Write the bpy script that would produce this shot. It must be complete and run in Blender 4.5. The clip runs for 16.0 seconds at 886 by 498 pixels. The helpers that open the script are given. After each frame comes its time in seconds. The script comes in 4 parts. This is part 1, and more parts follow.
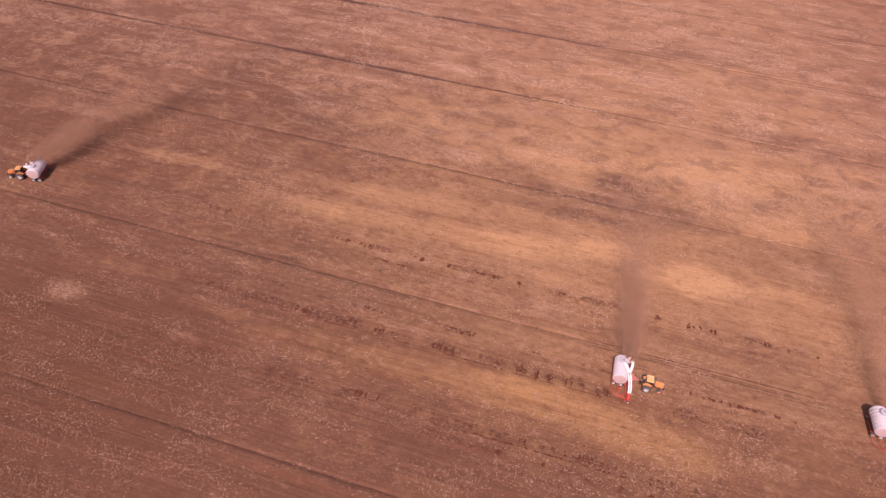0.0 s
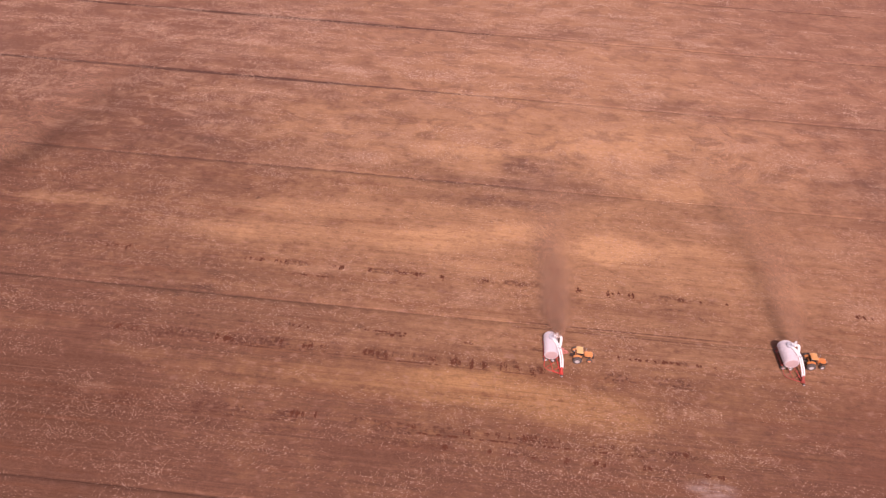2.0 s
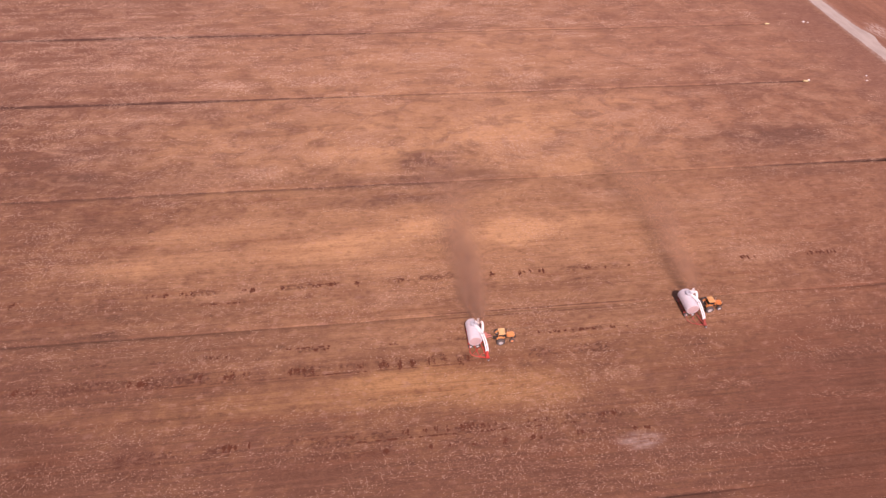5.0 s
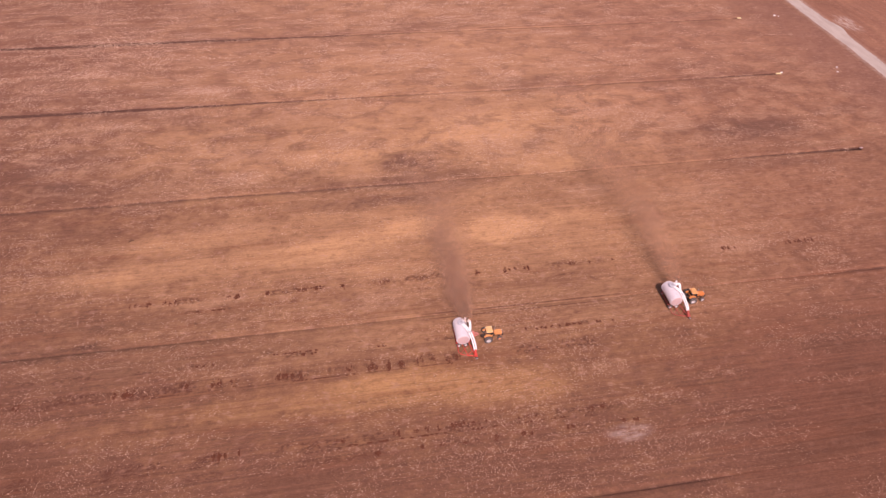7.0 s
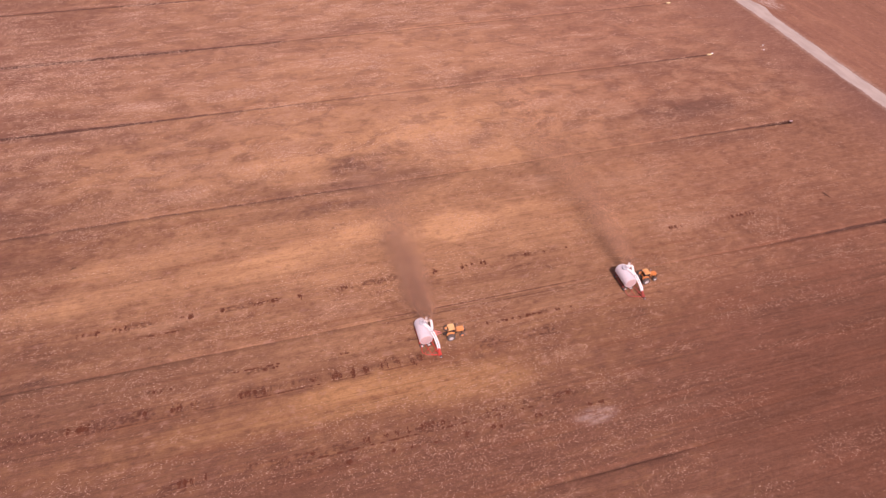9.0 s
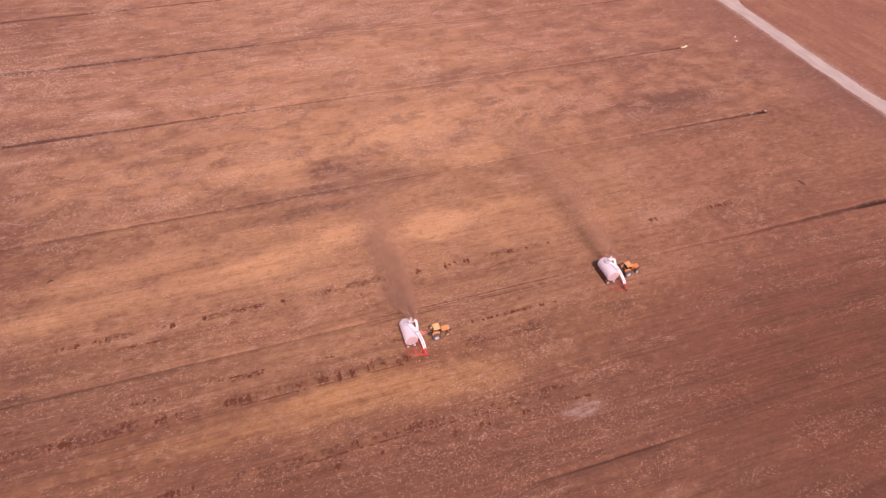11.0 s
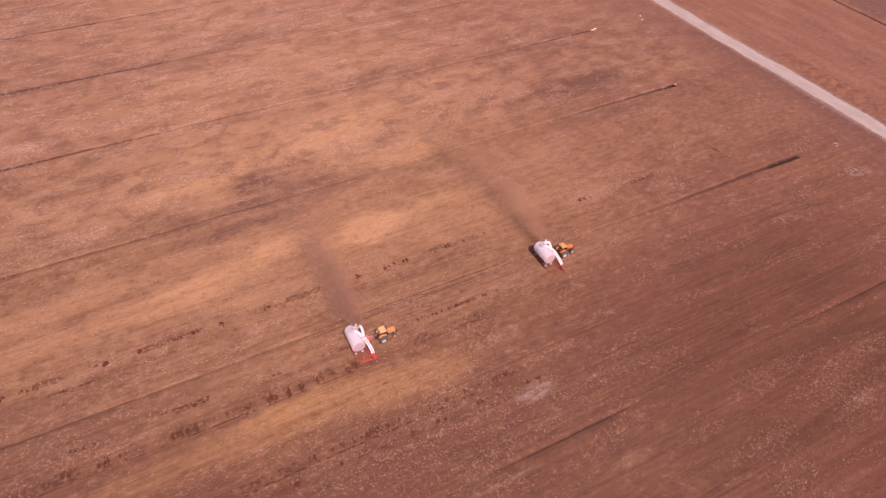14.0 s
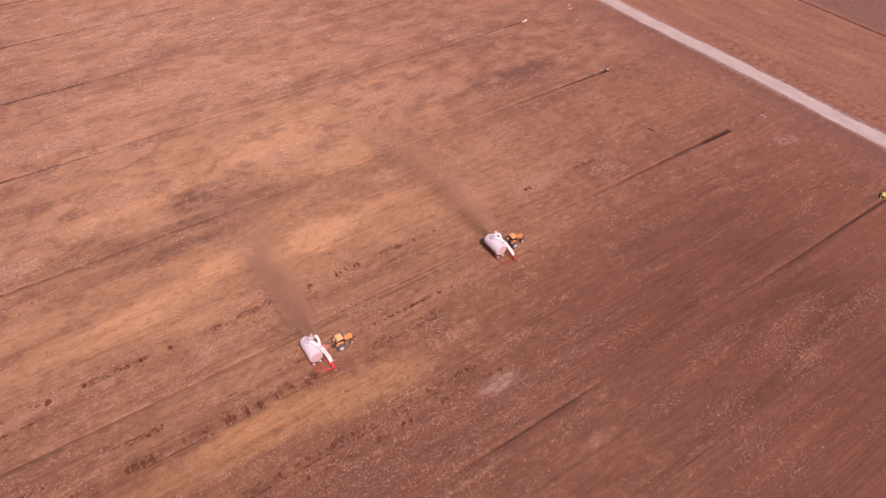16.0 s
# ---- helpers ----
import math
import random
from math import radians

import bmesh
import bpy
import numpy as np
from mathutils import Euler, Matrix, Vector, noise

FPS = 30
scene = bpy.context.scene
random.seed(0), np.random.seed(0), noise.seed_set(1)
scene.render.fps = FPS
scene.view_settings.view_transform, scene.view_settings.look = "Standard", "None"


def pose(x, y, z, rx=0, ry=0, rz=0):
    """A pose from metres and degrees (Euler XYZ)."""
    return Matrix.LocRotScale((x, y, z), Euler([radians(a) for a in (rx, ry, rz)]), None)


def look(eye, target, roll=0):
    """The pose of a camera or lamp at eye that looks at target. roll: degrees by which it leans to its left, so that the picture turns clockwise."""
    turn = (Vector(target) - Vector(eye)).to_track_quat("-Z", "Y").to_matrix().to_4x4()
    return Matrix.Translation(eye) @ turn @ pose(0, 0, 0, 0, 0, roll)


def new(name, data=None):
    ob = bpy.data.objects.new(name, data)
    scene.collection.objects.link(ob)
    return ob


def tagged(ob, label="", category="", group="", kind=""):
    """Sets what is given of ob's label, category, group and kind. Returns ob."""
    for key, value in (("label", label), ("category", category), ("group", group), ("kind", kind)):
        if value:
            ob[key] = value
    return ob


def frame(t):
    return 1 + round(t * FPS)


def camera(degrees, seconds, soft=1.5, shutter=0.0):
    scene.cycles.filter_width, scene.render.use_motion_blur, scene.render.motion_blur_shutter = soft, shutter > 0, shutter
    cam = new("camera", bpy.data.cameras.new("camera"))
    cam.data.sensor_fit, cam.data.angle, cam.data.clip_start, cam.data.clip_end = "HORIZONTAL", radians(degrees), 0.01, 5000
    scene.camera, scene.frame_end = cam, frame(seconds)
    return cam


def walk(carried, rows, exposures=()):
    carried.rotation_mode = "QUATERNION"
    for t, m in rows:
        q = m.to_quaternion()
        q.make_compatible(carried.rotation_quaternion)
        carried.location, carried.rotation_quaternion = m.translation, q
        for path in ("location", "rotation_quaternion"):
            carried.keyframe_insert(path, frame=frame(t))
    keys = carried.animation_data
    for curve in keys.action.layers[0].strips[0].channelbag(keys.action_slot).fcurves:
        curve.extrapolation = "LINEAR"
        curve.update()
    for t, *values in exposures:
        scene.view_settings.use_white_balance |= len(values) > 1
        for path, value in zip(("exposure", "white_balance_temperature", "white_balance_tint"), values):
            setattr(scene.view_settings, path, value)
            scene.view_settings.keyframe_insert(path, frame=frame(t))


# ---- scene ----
cam = camera(72.3, 16.0, soft=1.35)
PATH = [
    (0, (-1.466, -81.111, 95.354), (-4.712, -67.133, 81.423), 4.58),
    (0.5, (-1.274, -80.859, 95.293), (-3.751, -66.705, 81.382), 4.27),
    (1, (-1.145, -80.639, 95.203), (-3.098, -66.385, 81.31), 4.04),
    (1.5, (-0.96, -80.481, 95.102), (-2.284, -66.127, 81.238), 3.76),
    (2, (-0.788, -80.372, 95.028), (-1.521, -65.954, 81.186), 3.47),
    (2.5, (-0.732, -80.287, 95.066), (-0.995, -65.848, 81.23), 3.27),
    (3, (-0.581, -80.189, 95.294), (-0.193, -65.749, 81.463), 2.97),
    (3.5, (-0.516, -80.186, 95.637), (0.601, -65.797, 81.791), 2.78),
    (4, (-0.402, -80.2, 95.875), (1.341, -65.887, 82.015), 2.58),
    (4.2, (-0.168, -80.123, 95.948), (1.822, -65.848, 82.081), 2.36),
    (6.5, (-1.014, -80.338, 96.091), (1.286, -66.075, 82.26), 2.44),
    (7, (-0.946, -80.3, 96.034), (1.767, -66.103, 82.21), 2.26),
    (7.5, (-0.809, -80.146, 95.926), (2.548, -66.079, 82.111), 1.99),
    (8, (-0.685, -80.039, 95.938), (3.165, -66.101, 82.121), 1.75),
    (8.5, (-0.672, -79.971, 96.015), (3.36, -66.092, 82.19), 1.66),
    (9, (-0.676, -79.955, 96.085), (3.429, -66.102, 82.255), 1.55),
    (11.5, (-0.094, -79.9, 95.997), (4.778, -66.313, 82.153), 0.86),
    (12, (0.147, -79.955, 96.074), (5.364, -66.504, 82.222), 0.65),
    (12.5, (0.322, -79.994, 96.057), (5.875, -66.685, 82.199), 0.42),
    (13, (0.398, -80.033, 95.983), (6.282, -66.867, 82.126), 0.21),
    (13.5, (0.499, -80.06, 95.932), (6.63, -67.012, 82.07), -0.02),
    (14, (0.578, -80.098, 95.917), (6.941, -67.163, 82.053), -0.19),
    (14.5, (0.767, -80.098, 95.775), (7.405, -67.291, 81.921), -0.48),
    (15, (1.009, -80.082, 95.447), (8.047, -67.48, 81.603), -0.83),
    (15.5, (1.244, -80.12, 95.133), (8.637, -67.721, 81.291), -1.07),
    (16, (1.443, -80.072, 94.886), (9.117, -67.863, 81.026), -1.22),
]
walk(cam, [(t, look(eye, target, roll)) for t, eye, target, roll in PATH], exposures=[(0, 0.02, 7400, 44), (7.5, 0.02, 7400, 44), (12.5, 0.0, 7450, 49), (14.5, -0.06, 7450, 49), (16, 0.0, 7350, 47)])


# ---- light and sky ----
SUN_ELEVATION, SUN_TURN = 52.0, 4.0
world = bpy.data.worlds.new("sky")
scene.world = world
world.use_nodes = True
wn, wl = world.node_tree.nodes, world.node_tree.links
wn.clear()
sky = wn.new("ShaderNodeTexSky")
sky.sky_type, sky.sun_disc = "NISHITA", False
sky.sun_elevation, sky.sun_rotation = radians(SUN_ELEVATION), radians(180 + SUN_TURN)
sky.dust_density = 2.5
back = wn.new("ShaderNodeBackground")
back.inputs["Strength"].default_value = 0.10
wout = wn.new("ShaderNodeOutputWorld")
wl.new(sky.outputs[0], back.inputs["Color"])
wl.new(back.outputs[0], wout.inputs["Surface"])

sun = new("sun", bpy.data.lights.new("sun", "SUN"))
sun.data.energy, sun.data.angle, sun.data.color = 3.6, radians(0.6), (1.0, 0.95, 0.88)
se, st = radians(SUN_ELEVATION), radians(SUN_TURN)
sun.matrix_basis = look((-math.sin(st) * math.cos(se) * 300, -math.cos(st) * math.cos(se) * 300, math.sin(se) * 300), (0, 0, 0))


# ---- node helpers ----
class Nodes:
    """A small hand for writing node materials."""

    def __init__(self, name):
        self.mat = bpy.data.materials.new(name)
        self.mat.use_nodes = True
        self.t = self.mat.node_tree
        self.bsdf = self.t.nodes["Principled BSDF"]
        self.out = self.t.nodes["Material Output"]
        self.pos = self.t.nodes.new("ShaderNodeTexCoord").outputs["Object"]

    def put(self, socket, value):
        if isinstance(value, bpy.types.NodeSocket):
            self.t.links.new(value, socket)
        elif isinstance(value, (tuple, list)) and len(value) == 3 and socket.type == "RGBA":
            socket.default_value = (*value, 1)
        else:
            socket.default_value = value

    def math(self, op, a, b=0.0, c=0.0, clamp=False):
        n = self.t.nodes.new("ShaderNodeMath")
        n.operation, n.use_clamp = op, clamp
        for s, v in zip(n.inputs, (a, b, c)):
            self.put(s, v)
        return n.outputs[0]

    def vec(self, op, a, b=(0, 0, 0), out="Vector"):
        n = self.t.nodes.new("ShaderNodeVectorMath")
        n.operation = op
        self.put(n.inputs[0], a)
        self.put(n.inputs[1], b)
        return n.outputs[out]

    def noise(self, scale, stretch=(1, 1, 1), detail=4.0, rough=0.55, move=(0, 0, 0), at=None, warp=0.0):
        n = self.t.nodes.new("ShaderNodeTexNoise")
        v = self.vec("MULTIPLY", self.vec("ADD", at or self.pos, move), stretch)
        self.put(n.inputs["Vector"], v)
        n.inputs["Scale"].default_value, n.inputs["Detail"].default_value, n.inputs["Roughness"].default_value = scale, detail, rough
        n.inputs["Distortion"].default_value = warp
        return n.outputs["Fac"]

    def span(self, v, a, b, lo=0.0, hi=1.0, smooth=True):
        n = self.t.nodes.new("ShaderNodeMapRange")
        n.interpolation_type = "SMOOTHSTEP" if smooth else "LINEAR"
        for s, x in zip(n.inputs[:5], (v, a, b, lo, hi)):
            self.put(s, x)
        return n.outputs[0]

    def mix(self, f, a, b, blend="MIX"):
        n = self.t.nodes.new("ShaderNodeMix")
        n.data_type, n.blend_type = "RGBA", blend
        self.put(n.inputs[0], f)
        self.put(n.inputs[6], a)
        self.put(n.inputs[7], b)
        return n.outputs[2]

    def curve(self, v, stops):
        n = self.t.nodes.new("ShaderNodeValToRGB")
        n.color_ramp.interpolation = "EASE"
        while len(n.color_ramp.elements) < len(stops):
            n.color_ramp.elements.new(0.5)
        for e, (p, c) in zip(n.color_ramp.elements, stops):
            e.position, e.color = p, (c, c, c, 1)
        self.put(n.inputs[0], v)
        return n.outputs[0]

    def blob(self, x, y, rx, ry, at):
        """1 in the middle of an ellipse on the ground, 0 at its rim."""
        v = self.vec("MULTIPLY", self.vec("SUBTRACT", at, (x, y, 0)), (1 / rx, 1 / ry, 0))
        return self.span(self.vec("LENGTH", v, out="Value"), 1.15, 0.35)

    def bump(self, height, distance, strength=1.0):
        n = self.t.nodes.new("ShaderNodeBump")
        n.inputs["Strength"].default_value, n.inputs["Distance"].default_value = strength, distance
        self.put(n.inputs["Height"], height)
        self.put(self.bsdf.inputs["Normal"], n.outputs[0])

    def surface(self, colour, rough=0.9, metal=0.0, spec=0.3):
        self.put(self.bsdf.inputs["Base Color"], colour)
        self.put(self.bsdf.inputs["Roughness"], rough)
        self.put(self.bsdf.inputs["Metallic"], metal)
        self.bsdf.inputs["Specular IOR Level"].default_value = spec
        return self.mat


BROWN, TAN, DARK, PALE = (0.174, 0.080, 0.0495), (0.585, 0.33, 0.168), (0.088, 0.041, 0.029), (0.49, 0.285, 0.215)
# dry light peat: x, y, half length, half width, strength
DRY_FAR = (
    (38, 67, 17, 10.5, 0.9), (52, 49, 16, 7, 0.5), (60, 71, 11, 7.4, 0.5), (-6, 57, 14, 7.1, 0.5), (-50, 65, 20, 5.6, 0.5), (-64, 106, 22, 5.6, 0.5), (39, 122, 16, 7.8, 0.5), (86, 81, 24, 4.1, 0.4),
    (-46, 72, 15, 3.1, 0.5), (-73, 79, 16, 3.3, 0.4), (-136, 55, 22, 3.4, 0.3), (3, 56, 10, 6.8, 0.3),
)
DRY_NEAR = (
    (32, 24, 12, 6, 1.6), (12, 27, 10, 4.4, 1.2), (-3, 23, 14, 4.8, 0.8), (-16, 21, 15, 5, 0.8), (-43, 20, 22, 4.7, 0.7), (-57, 18, 11, 3.5, 0.5), (2, 14, 10, 2.4, 0.4),
    (23, -19.5, 17, 5, 1.3), (0, -18, 18, 4.4, 1.1), (6, -15, 20, 3, 1.2), (-22, -18, 14, 3.5, 0.5), (-34, -19, 19, 2.8, 0.3), (-51, -19, 8, 2.3, 0.15), (51, 25, 12, 3.7, 0.5), (-95, 24, 17, 2.9, 0.8), (-44, 28, 16, 3.3, 0.8),
    (-26, 30, 10, 4.1, 0.5), (-63, -17, 13, 2, 0.7), (-36, -16, 9, 1.7, 0.3), (-85, -13, 15, 1.9, 0.4),
)
# damp dark peat
DAMP_FAR = (
    (15, 52.5, 9, 5, 1.0), (23, 44, 16, 5.1, 0.6), (1, 44, 17, 3.6, 0.6), (-14, 46, 13, 3.6, 0.4), (-34, 70, 9, 2.5, 0.5), (-34, 96, 4, 4, 0.6), (-60, 86, 16, 3.3, 0.6),
    (-73, 97, 9, 4.5, 0.5), (-67, 62, 8, 5.9, 0.5), (-67, 51, 10, 4.4, 0.5), (-46, 54, 10, 2.8, 0.3), (67, 91, 27, 5.4, 0.6), (116, 58, 23, 7.7, 0.7), (112, 40, 22, 3.5, 0.4),
    (122, 89, 22, 3.4, 0.4), (33, 139, 23, 6.3, 0.6), (-3, 133, 27, 4.1, 0.5), (-80, 61, 8, 3.4, 0.6), (-76, 52, 7, 4.2, 0.5), (-49, 42, 6, 3.8, 0.4), (-183, 88, 13, 6, 0.6),
    (-157, 94, 17, 3.5, 0.6), (119, 57, 13, 3.5, 0.4), (-70, 132, 50, 2.8, 1.1), (-75, 88, 42, 2.2, 0.9),
)
DAMP_NEAR = (
    (4, 37, 20, 3, 0.7), (-33, -1, 12, 1.4, 0.8), (-51, 0, 10, 1.3, 0.6), (-36, 5.5, 20, 3, 0.55), (-30, -5.5, 20, 3.5, 0.5), (-56, -6, 15, 4, 0.4), (-60, 6, 14, 3, 0.4), (51, 0, 26, 2.5, 0.3), (-107, 10, 9, 1.6, 0.6), (-91, 11, 10, 2.2, 0.5),
    (-97, -9, 9, 1.5, 0.6), (-81, -40, 5, 1.2, 0.5), (-61, -42, 14, 0.8, 0.6), (106, -52, 7, 1, 0.5), (61, -60, 10, 1.2, 0.5), (74, -73, 10, 1.5, 0.6), (70, -34, 13, 1.7, 0.5),
    (-62, -0.9, 13, 1.7, 0.9), (-104, -0.9, 16, 1.8, 0.8), (168, -9, 4, 2, 0.9),
)
# pale peat thick with bleached splinters
PALE_FAR = (
    (58, 35, 7, 2.9, 0.9), (37, 59, 9, 4.9, 0.6), (-15, 58, 9, 3, 0.5), (-43, 97, 9, 4, 0.8), (-15, 99, 13, 4.6, 0.6), (-48, 48, 14, 4, 0.5), (-29, 51, 6, 3.7, 0.8),
    (-69, 80, 11, 4, 0.5), (-74, 134, 20, 5.9, 0.4), (18, 113, 17, 5.6, 0.4), (93, 61, 7, 3, 0.4), (28, 87, 12, 4, 0.4), (-52, 86, 11, 3.8, 0.5), (-85, 109, 18, 4.9, 0.5),
)
PALE_NEAR = (
    (87, 11, 9, 3, 0.9), (85, 31, 12, 3.6, 0.6), (2, 5, 6, 2.8, 0.6), (-27, 10, 4, 2.2, 0.5), (-32, 31, 11, 1.9, 0.3), (-92, -22, 5, 2.7, 0.9), (-32, 9, 8, 1.7, 0.6),
    (-22, -10, 7, 1.3, 0.4), (-64, -25, 5, 1.2, 0.5), (-136, 34, 14, 2.8, 0.4), (44, -18, 6, 1.7, 0.5), (57, -34, 11, 1, 0.3), (96, -59, 6, 1, 0.5), (74, -50, 5, 1.2, 0.3),
    (51, -50, 4, 1.2, 0.5), (80, -69, 7, 0.8, 0.4), (31, -44, 6, 1.1, 0.4),
)


def peat_material():
    m = Nodes("milled_peat")
    p = m.pos
    wob = m.t.nodes.new("ShaderNodeTexNoise")
    m.put(wob.inputs["Vector"], m.vec("MULTIPLY", p, (0.6, 1.0, 1)))
    wob.inputs["Scale"].default_value, wob.inputs["Detail"].default_value = 0.16, 5
    q = m.vec("ADD", p, m.vec("MULTIPLY", m.vec("SUBTRACT", wob.outputs["Color"], (0.5, 0.5, 0.5)), (9, 5, 0)))
    xyz = m.t.nodes.new("ShaderNodeSeparateXYZ")
    m.put(xyz.inputs[0], q)
    x, y = xyz.outputs[0], xyz.outputs[1]
    # how dry each strip lies between its ditches
    strip = m.curve(m.span(y, -70, 230, smooth=False), [(0.0, 0.04), (0.13, 0.06), (0.165, 0.22), (0.19, 0.22), (0.215, 0.37), (0.255, 0.40), (0.29, 0.60),
                                                        (0.345, 0.58), (0.38, 0.52), (0.43, 0.74), (0.52, 0.66), (0.6, 0.70), (0.7, 0.54), (1.0, 0.54)])
    inland = m.math("MULTIPLY", m.span(x, 60, 125, 1.0, 0.6), m.span(x, -115, 15, 0.0, 1.0))
    big = m.noise(0.035, (0.55, 1.2, 1), 5, 0.6, warp=0.4)
    mid = m.noise(0.19, (0.8, 1.0, 1), 6, 0.66, move=(31, 7, 0), warp=0.7)
    dry = m.math("MULTIPLY", strip, inland)
    dry = m.math("ADD", dry, m.math("MULTIPLY", m.math("SUBTRACT", big, 0.5), 0.6))
    for cx, cy, rx, ry, k in DRY_FAR + DRY_NEAR:
        dry = m.math("MULTIPLY_ADD", m.blob(cx, cy, rx, ry, q), 0.42 * k, dry)
    dry = m.math("ADD", dry, m.math("MULTIPLY", m.math("SUBTRACT", mid, 0.5), m.span(y, 0, 60, 0.8, 1.25)))
    streak = m.noise(1.0, (0.035, 1.5, 1), 4, 0.6)
    lines = m.noise(1.0, (0.012, 4.5, 1), 3, 0.7, move=(5, 3, 0))
    near = m.span(y, 60, 5, 0.45, 1.0)
    dry = m.math("ADD", dry, m.math("MULTIPLY", m.math("SUBTRACT", streak, 0.5), m.math("MULTIPLY", near, 0.48)))
    dry = m.math("ADD", dry, m.math("MULTIPLY", m.math("SUBTRACT", lines, 0.5), m.span(y, 70, 0, 0.12, 0.34)))
    dry = m.math("ADD", dry, m.math("MULTIPLY", m.math("SUBTRACT", m.noise(0.7, (0.5, 1.2, 1), 5, 0.7, move=(2, 77, 0)), 0.5), 0.7))
    dry = m.math("SUBTRACT", dry, m.math("MULTIPLY", m.math("MULTIPLY", m.span(x, -35, -75), m.span(y, -8, -32)), 0.38))
    dry = m.math("SUBTRACT", dry, m.math("MULTIPLY", m.math("MULTIPLY", m.math("MULTIPLY", m.span(x, 50, 90), m.span(x, 150, 110)), m.span(y, -8, -32)), 0.56))
    pink = m.math("MULTIPLY", m.span(x, 50, 120), 0.6)
    col = m.mix(m.span(dry, -0.02, 1.1, smooth=False), m.mix(m.span(dry, -0.7, 0.0, smooth=False), m.mix(m.span(x, -20, 90), (0.112, 0.0480, 0.0245), (0.119, 0.0500, 0.0285)), BROWN), m.mix(pink, m.mix(m.span(y, -6, -14), TAN, (0.47, 0.252, 0.112)), (0.47, 0.217, 0.135)))
    tracks = m.noise(1.0, (0.006, 3.2, 1), 5, 0.75, move=(17, 1.3, 0))
    col = m.mix(m.math("MULTIPLY", m.span(tracks, 0.55, 0.72, 0.0, 0.45), near), col, DARK)
    col = m.mix(m.math("MULTIPLY", m.span(tracks, 0.45, 0.30, 0.0, 0.22), near), col, PALE)
    damp = m.span(m.noise(0.07, (0.5, 1.1, 1), 6, 0.65, move=(90, 40, 0), warp=0.5), 0.5, 0.64, 0, 0.3)
    damp = m.math("MULTIPLY", damp, m.span(y, 10, 50, 0.45, 1.0))
    mott = m.span(m.noise(0.40, (0.8, 1.0, 1), 6, 0.7, move=(40, 4, 0), warp=0.5), 0.48, 0.74, 0, 0.6)
    damp = m.math("ADD", damp, m.math("MULTIPLY", mott, m.span(big, 0.42, 0.58)))
    for cx, cy, rx, ry, k in DAMP_FAR + DAMP_NEAR:
        damp = m.math("MULTIPLY_ADD", m.blob(cx, cy, rx * 1.15, ry * 1.2, q), (1.2 if cy > 35 else 0.75) * k, damp)
    damp = m.math("MULTIPLY", damp, m.span(mid, 0.34, 0.6, 0.25, 1.0), clamp=True)
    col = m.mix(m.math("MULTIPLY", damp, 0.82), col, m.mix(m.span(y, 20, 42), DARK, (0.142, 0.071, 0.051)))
    # clumped mottles of the far strips, and the pale splinter-strewn patches
    clump = m.noise(0.15, (0.75, 1.0, 1), 5, 0.6, move=(14, 52, 0), warp=0.6)
    wide = m.span(y, 30, 62, 0.0, 1.0)
    col = m.mix(m.math("MULTIPLY", m.span(clump, 0.48, 0.62, 0.0, 0.5), wide), col, (0.145, 0.071, 0.049))
    pale = m.math("MULTIPLY", m.span(clump, 0.47, 0.36, 0.0, 0.62), wide)
    for cx, cy, rx, ry, k in PALE_FAR + PALE_NEAR:
        pale = m.math("MULTIPLY_ADD", m.blob(cx, cy, rx * 1.15, ry * 1.15, q), 0.6 * k, pale)
    flecks = m.span(m.noise(1.3, (0.7, 1, 1), 4, 0.7, move=(3, 19, 0)), 0.36, 0.70, 0.35, 1.0)
    col = m.mix(m.math("MULTIPLY", pale, flecks, clamp=True), col, (0.47, 0.275, 0.172))
    # long reddish passes of the milling drum, and the torn damp marks that its edge leaves
    pas = m.noise(1.0, (0.022, 0.42, 1), 3, 0.6, move=(44, 12, 0))
    col = m.mix(m.math("MULTIPLY", m.span(pas, 0.52, 0.70, 0.0, 0.36), near), col, (0.205, 0.074, 0.034))
    col = m.mix(m.math("MULTIPLY", m.span(pas, 0.46, 0.30, 0.0, 0.20), near), col, m.mix(m.span(x, -10, 90), (0.135, 0.061, 0.035), (0.142, 0.061, 0.038)))
    # the barer eastern ground: broad soft reddish drifts in place of the crisp passes
    drift = m.noise(0.16, (0.22, 1.1, 1), 6, 0.66, move=(21, 33, 0), warp=0.25)
    east = m.math("MULTIPLY", m.span(x, 45, 85), m.span(y, 18, -8))
    col = m.mix(m.math("MULTIPLY", m.span(drift, 0.36, 0.62, 0.05, 0.38), east), col, (0.235, 0.094, 0.056))
    col = m.mix(m.math("MULTIPLY", m.span(drift, 0.50, 0.32, 0.0, 0.45), east), col, (0.112, 0.047, 0.028))
    # fine parallel tooth marks of the miller
    teeth = m.noise(1.0, (0.025, 1.5, 1), 4, 0.7, move=(63, 2, 0))
    bare = m.span(y, 12, -15, 0.0, 1.0)
    col = m.mix(m.math("MULTIPLY", m.span(teeth, 0.52, 0.66, 0.0, 0.42), bare), col, (0.098, 0.044, 0.0245))
    col = m.mix(m.math("MULTIPLY", m.span(teeth, 0.48, 0.34, 0.0, 0.34), bare), col, (0.245, 0.112, 0.070))
    src = m.t.nodes.new("ShaderNodeSeparateXYZ")
    m.put(src.inputs[0], p)
    sy = m.math("ADD", src.outputs[1], m.math("MULTIPLY", m.math("SUBTRACT", m.noise(0.45, (1, 0.1, 1), 3), 0.5), 1.8))
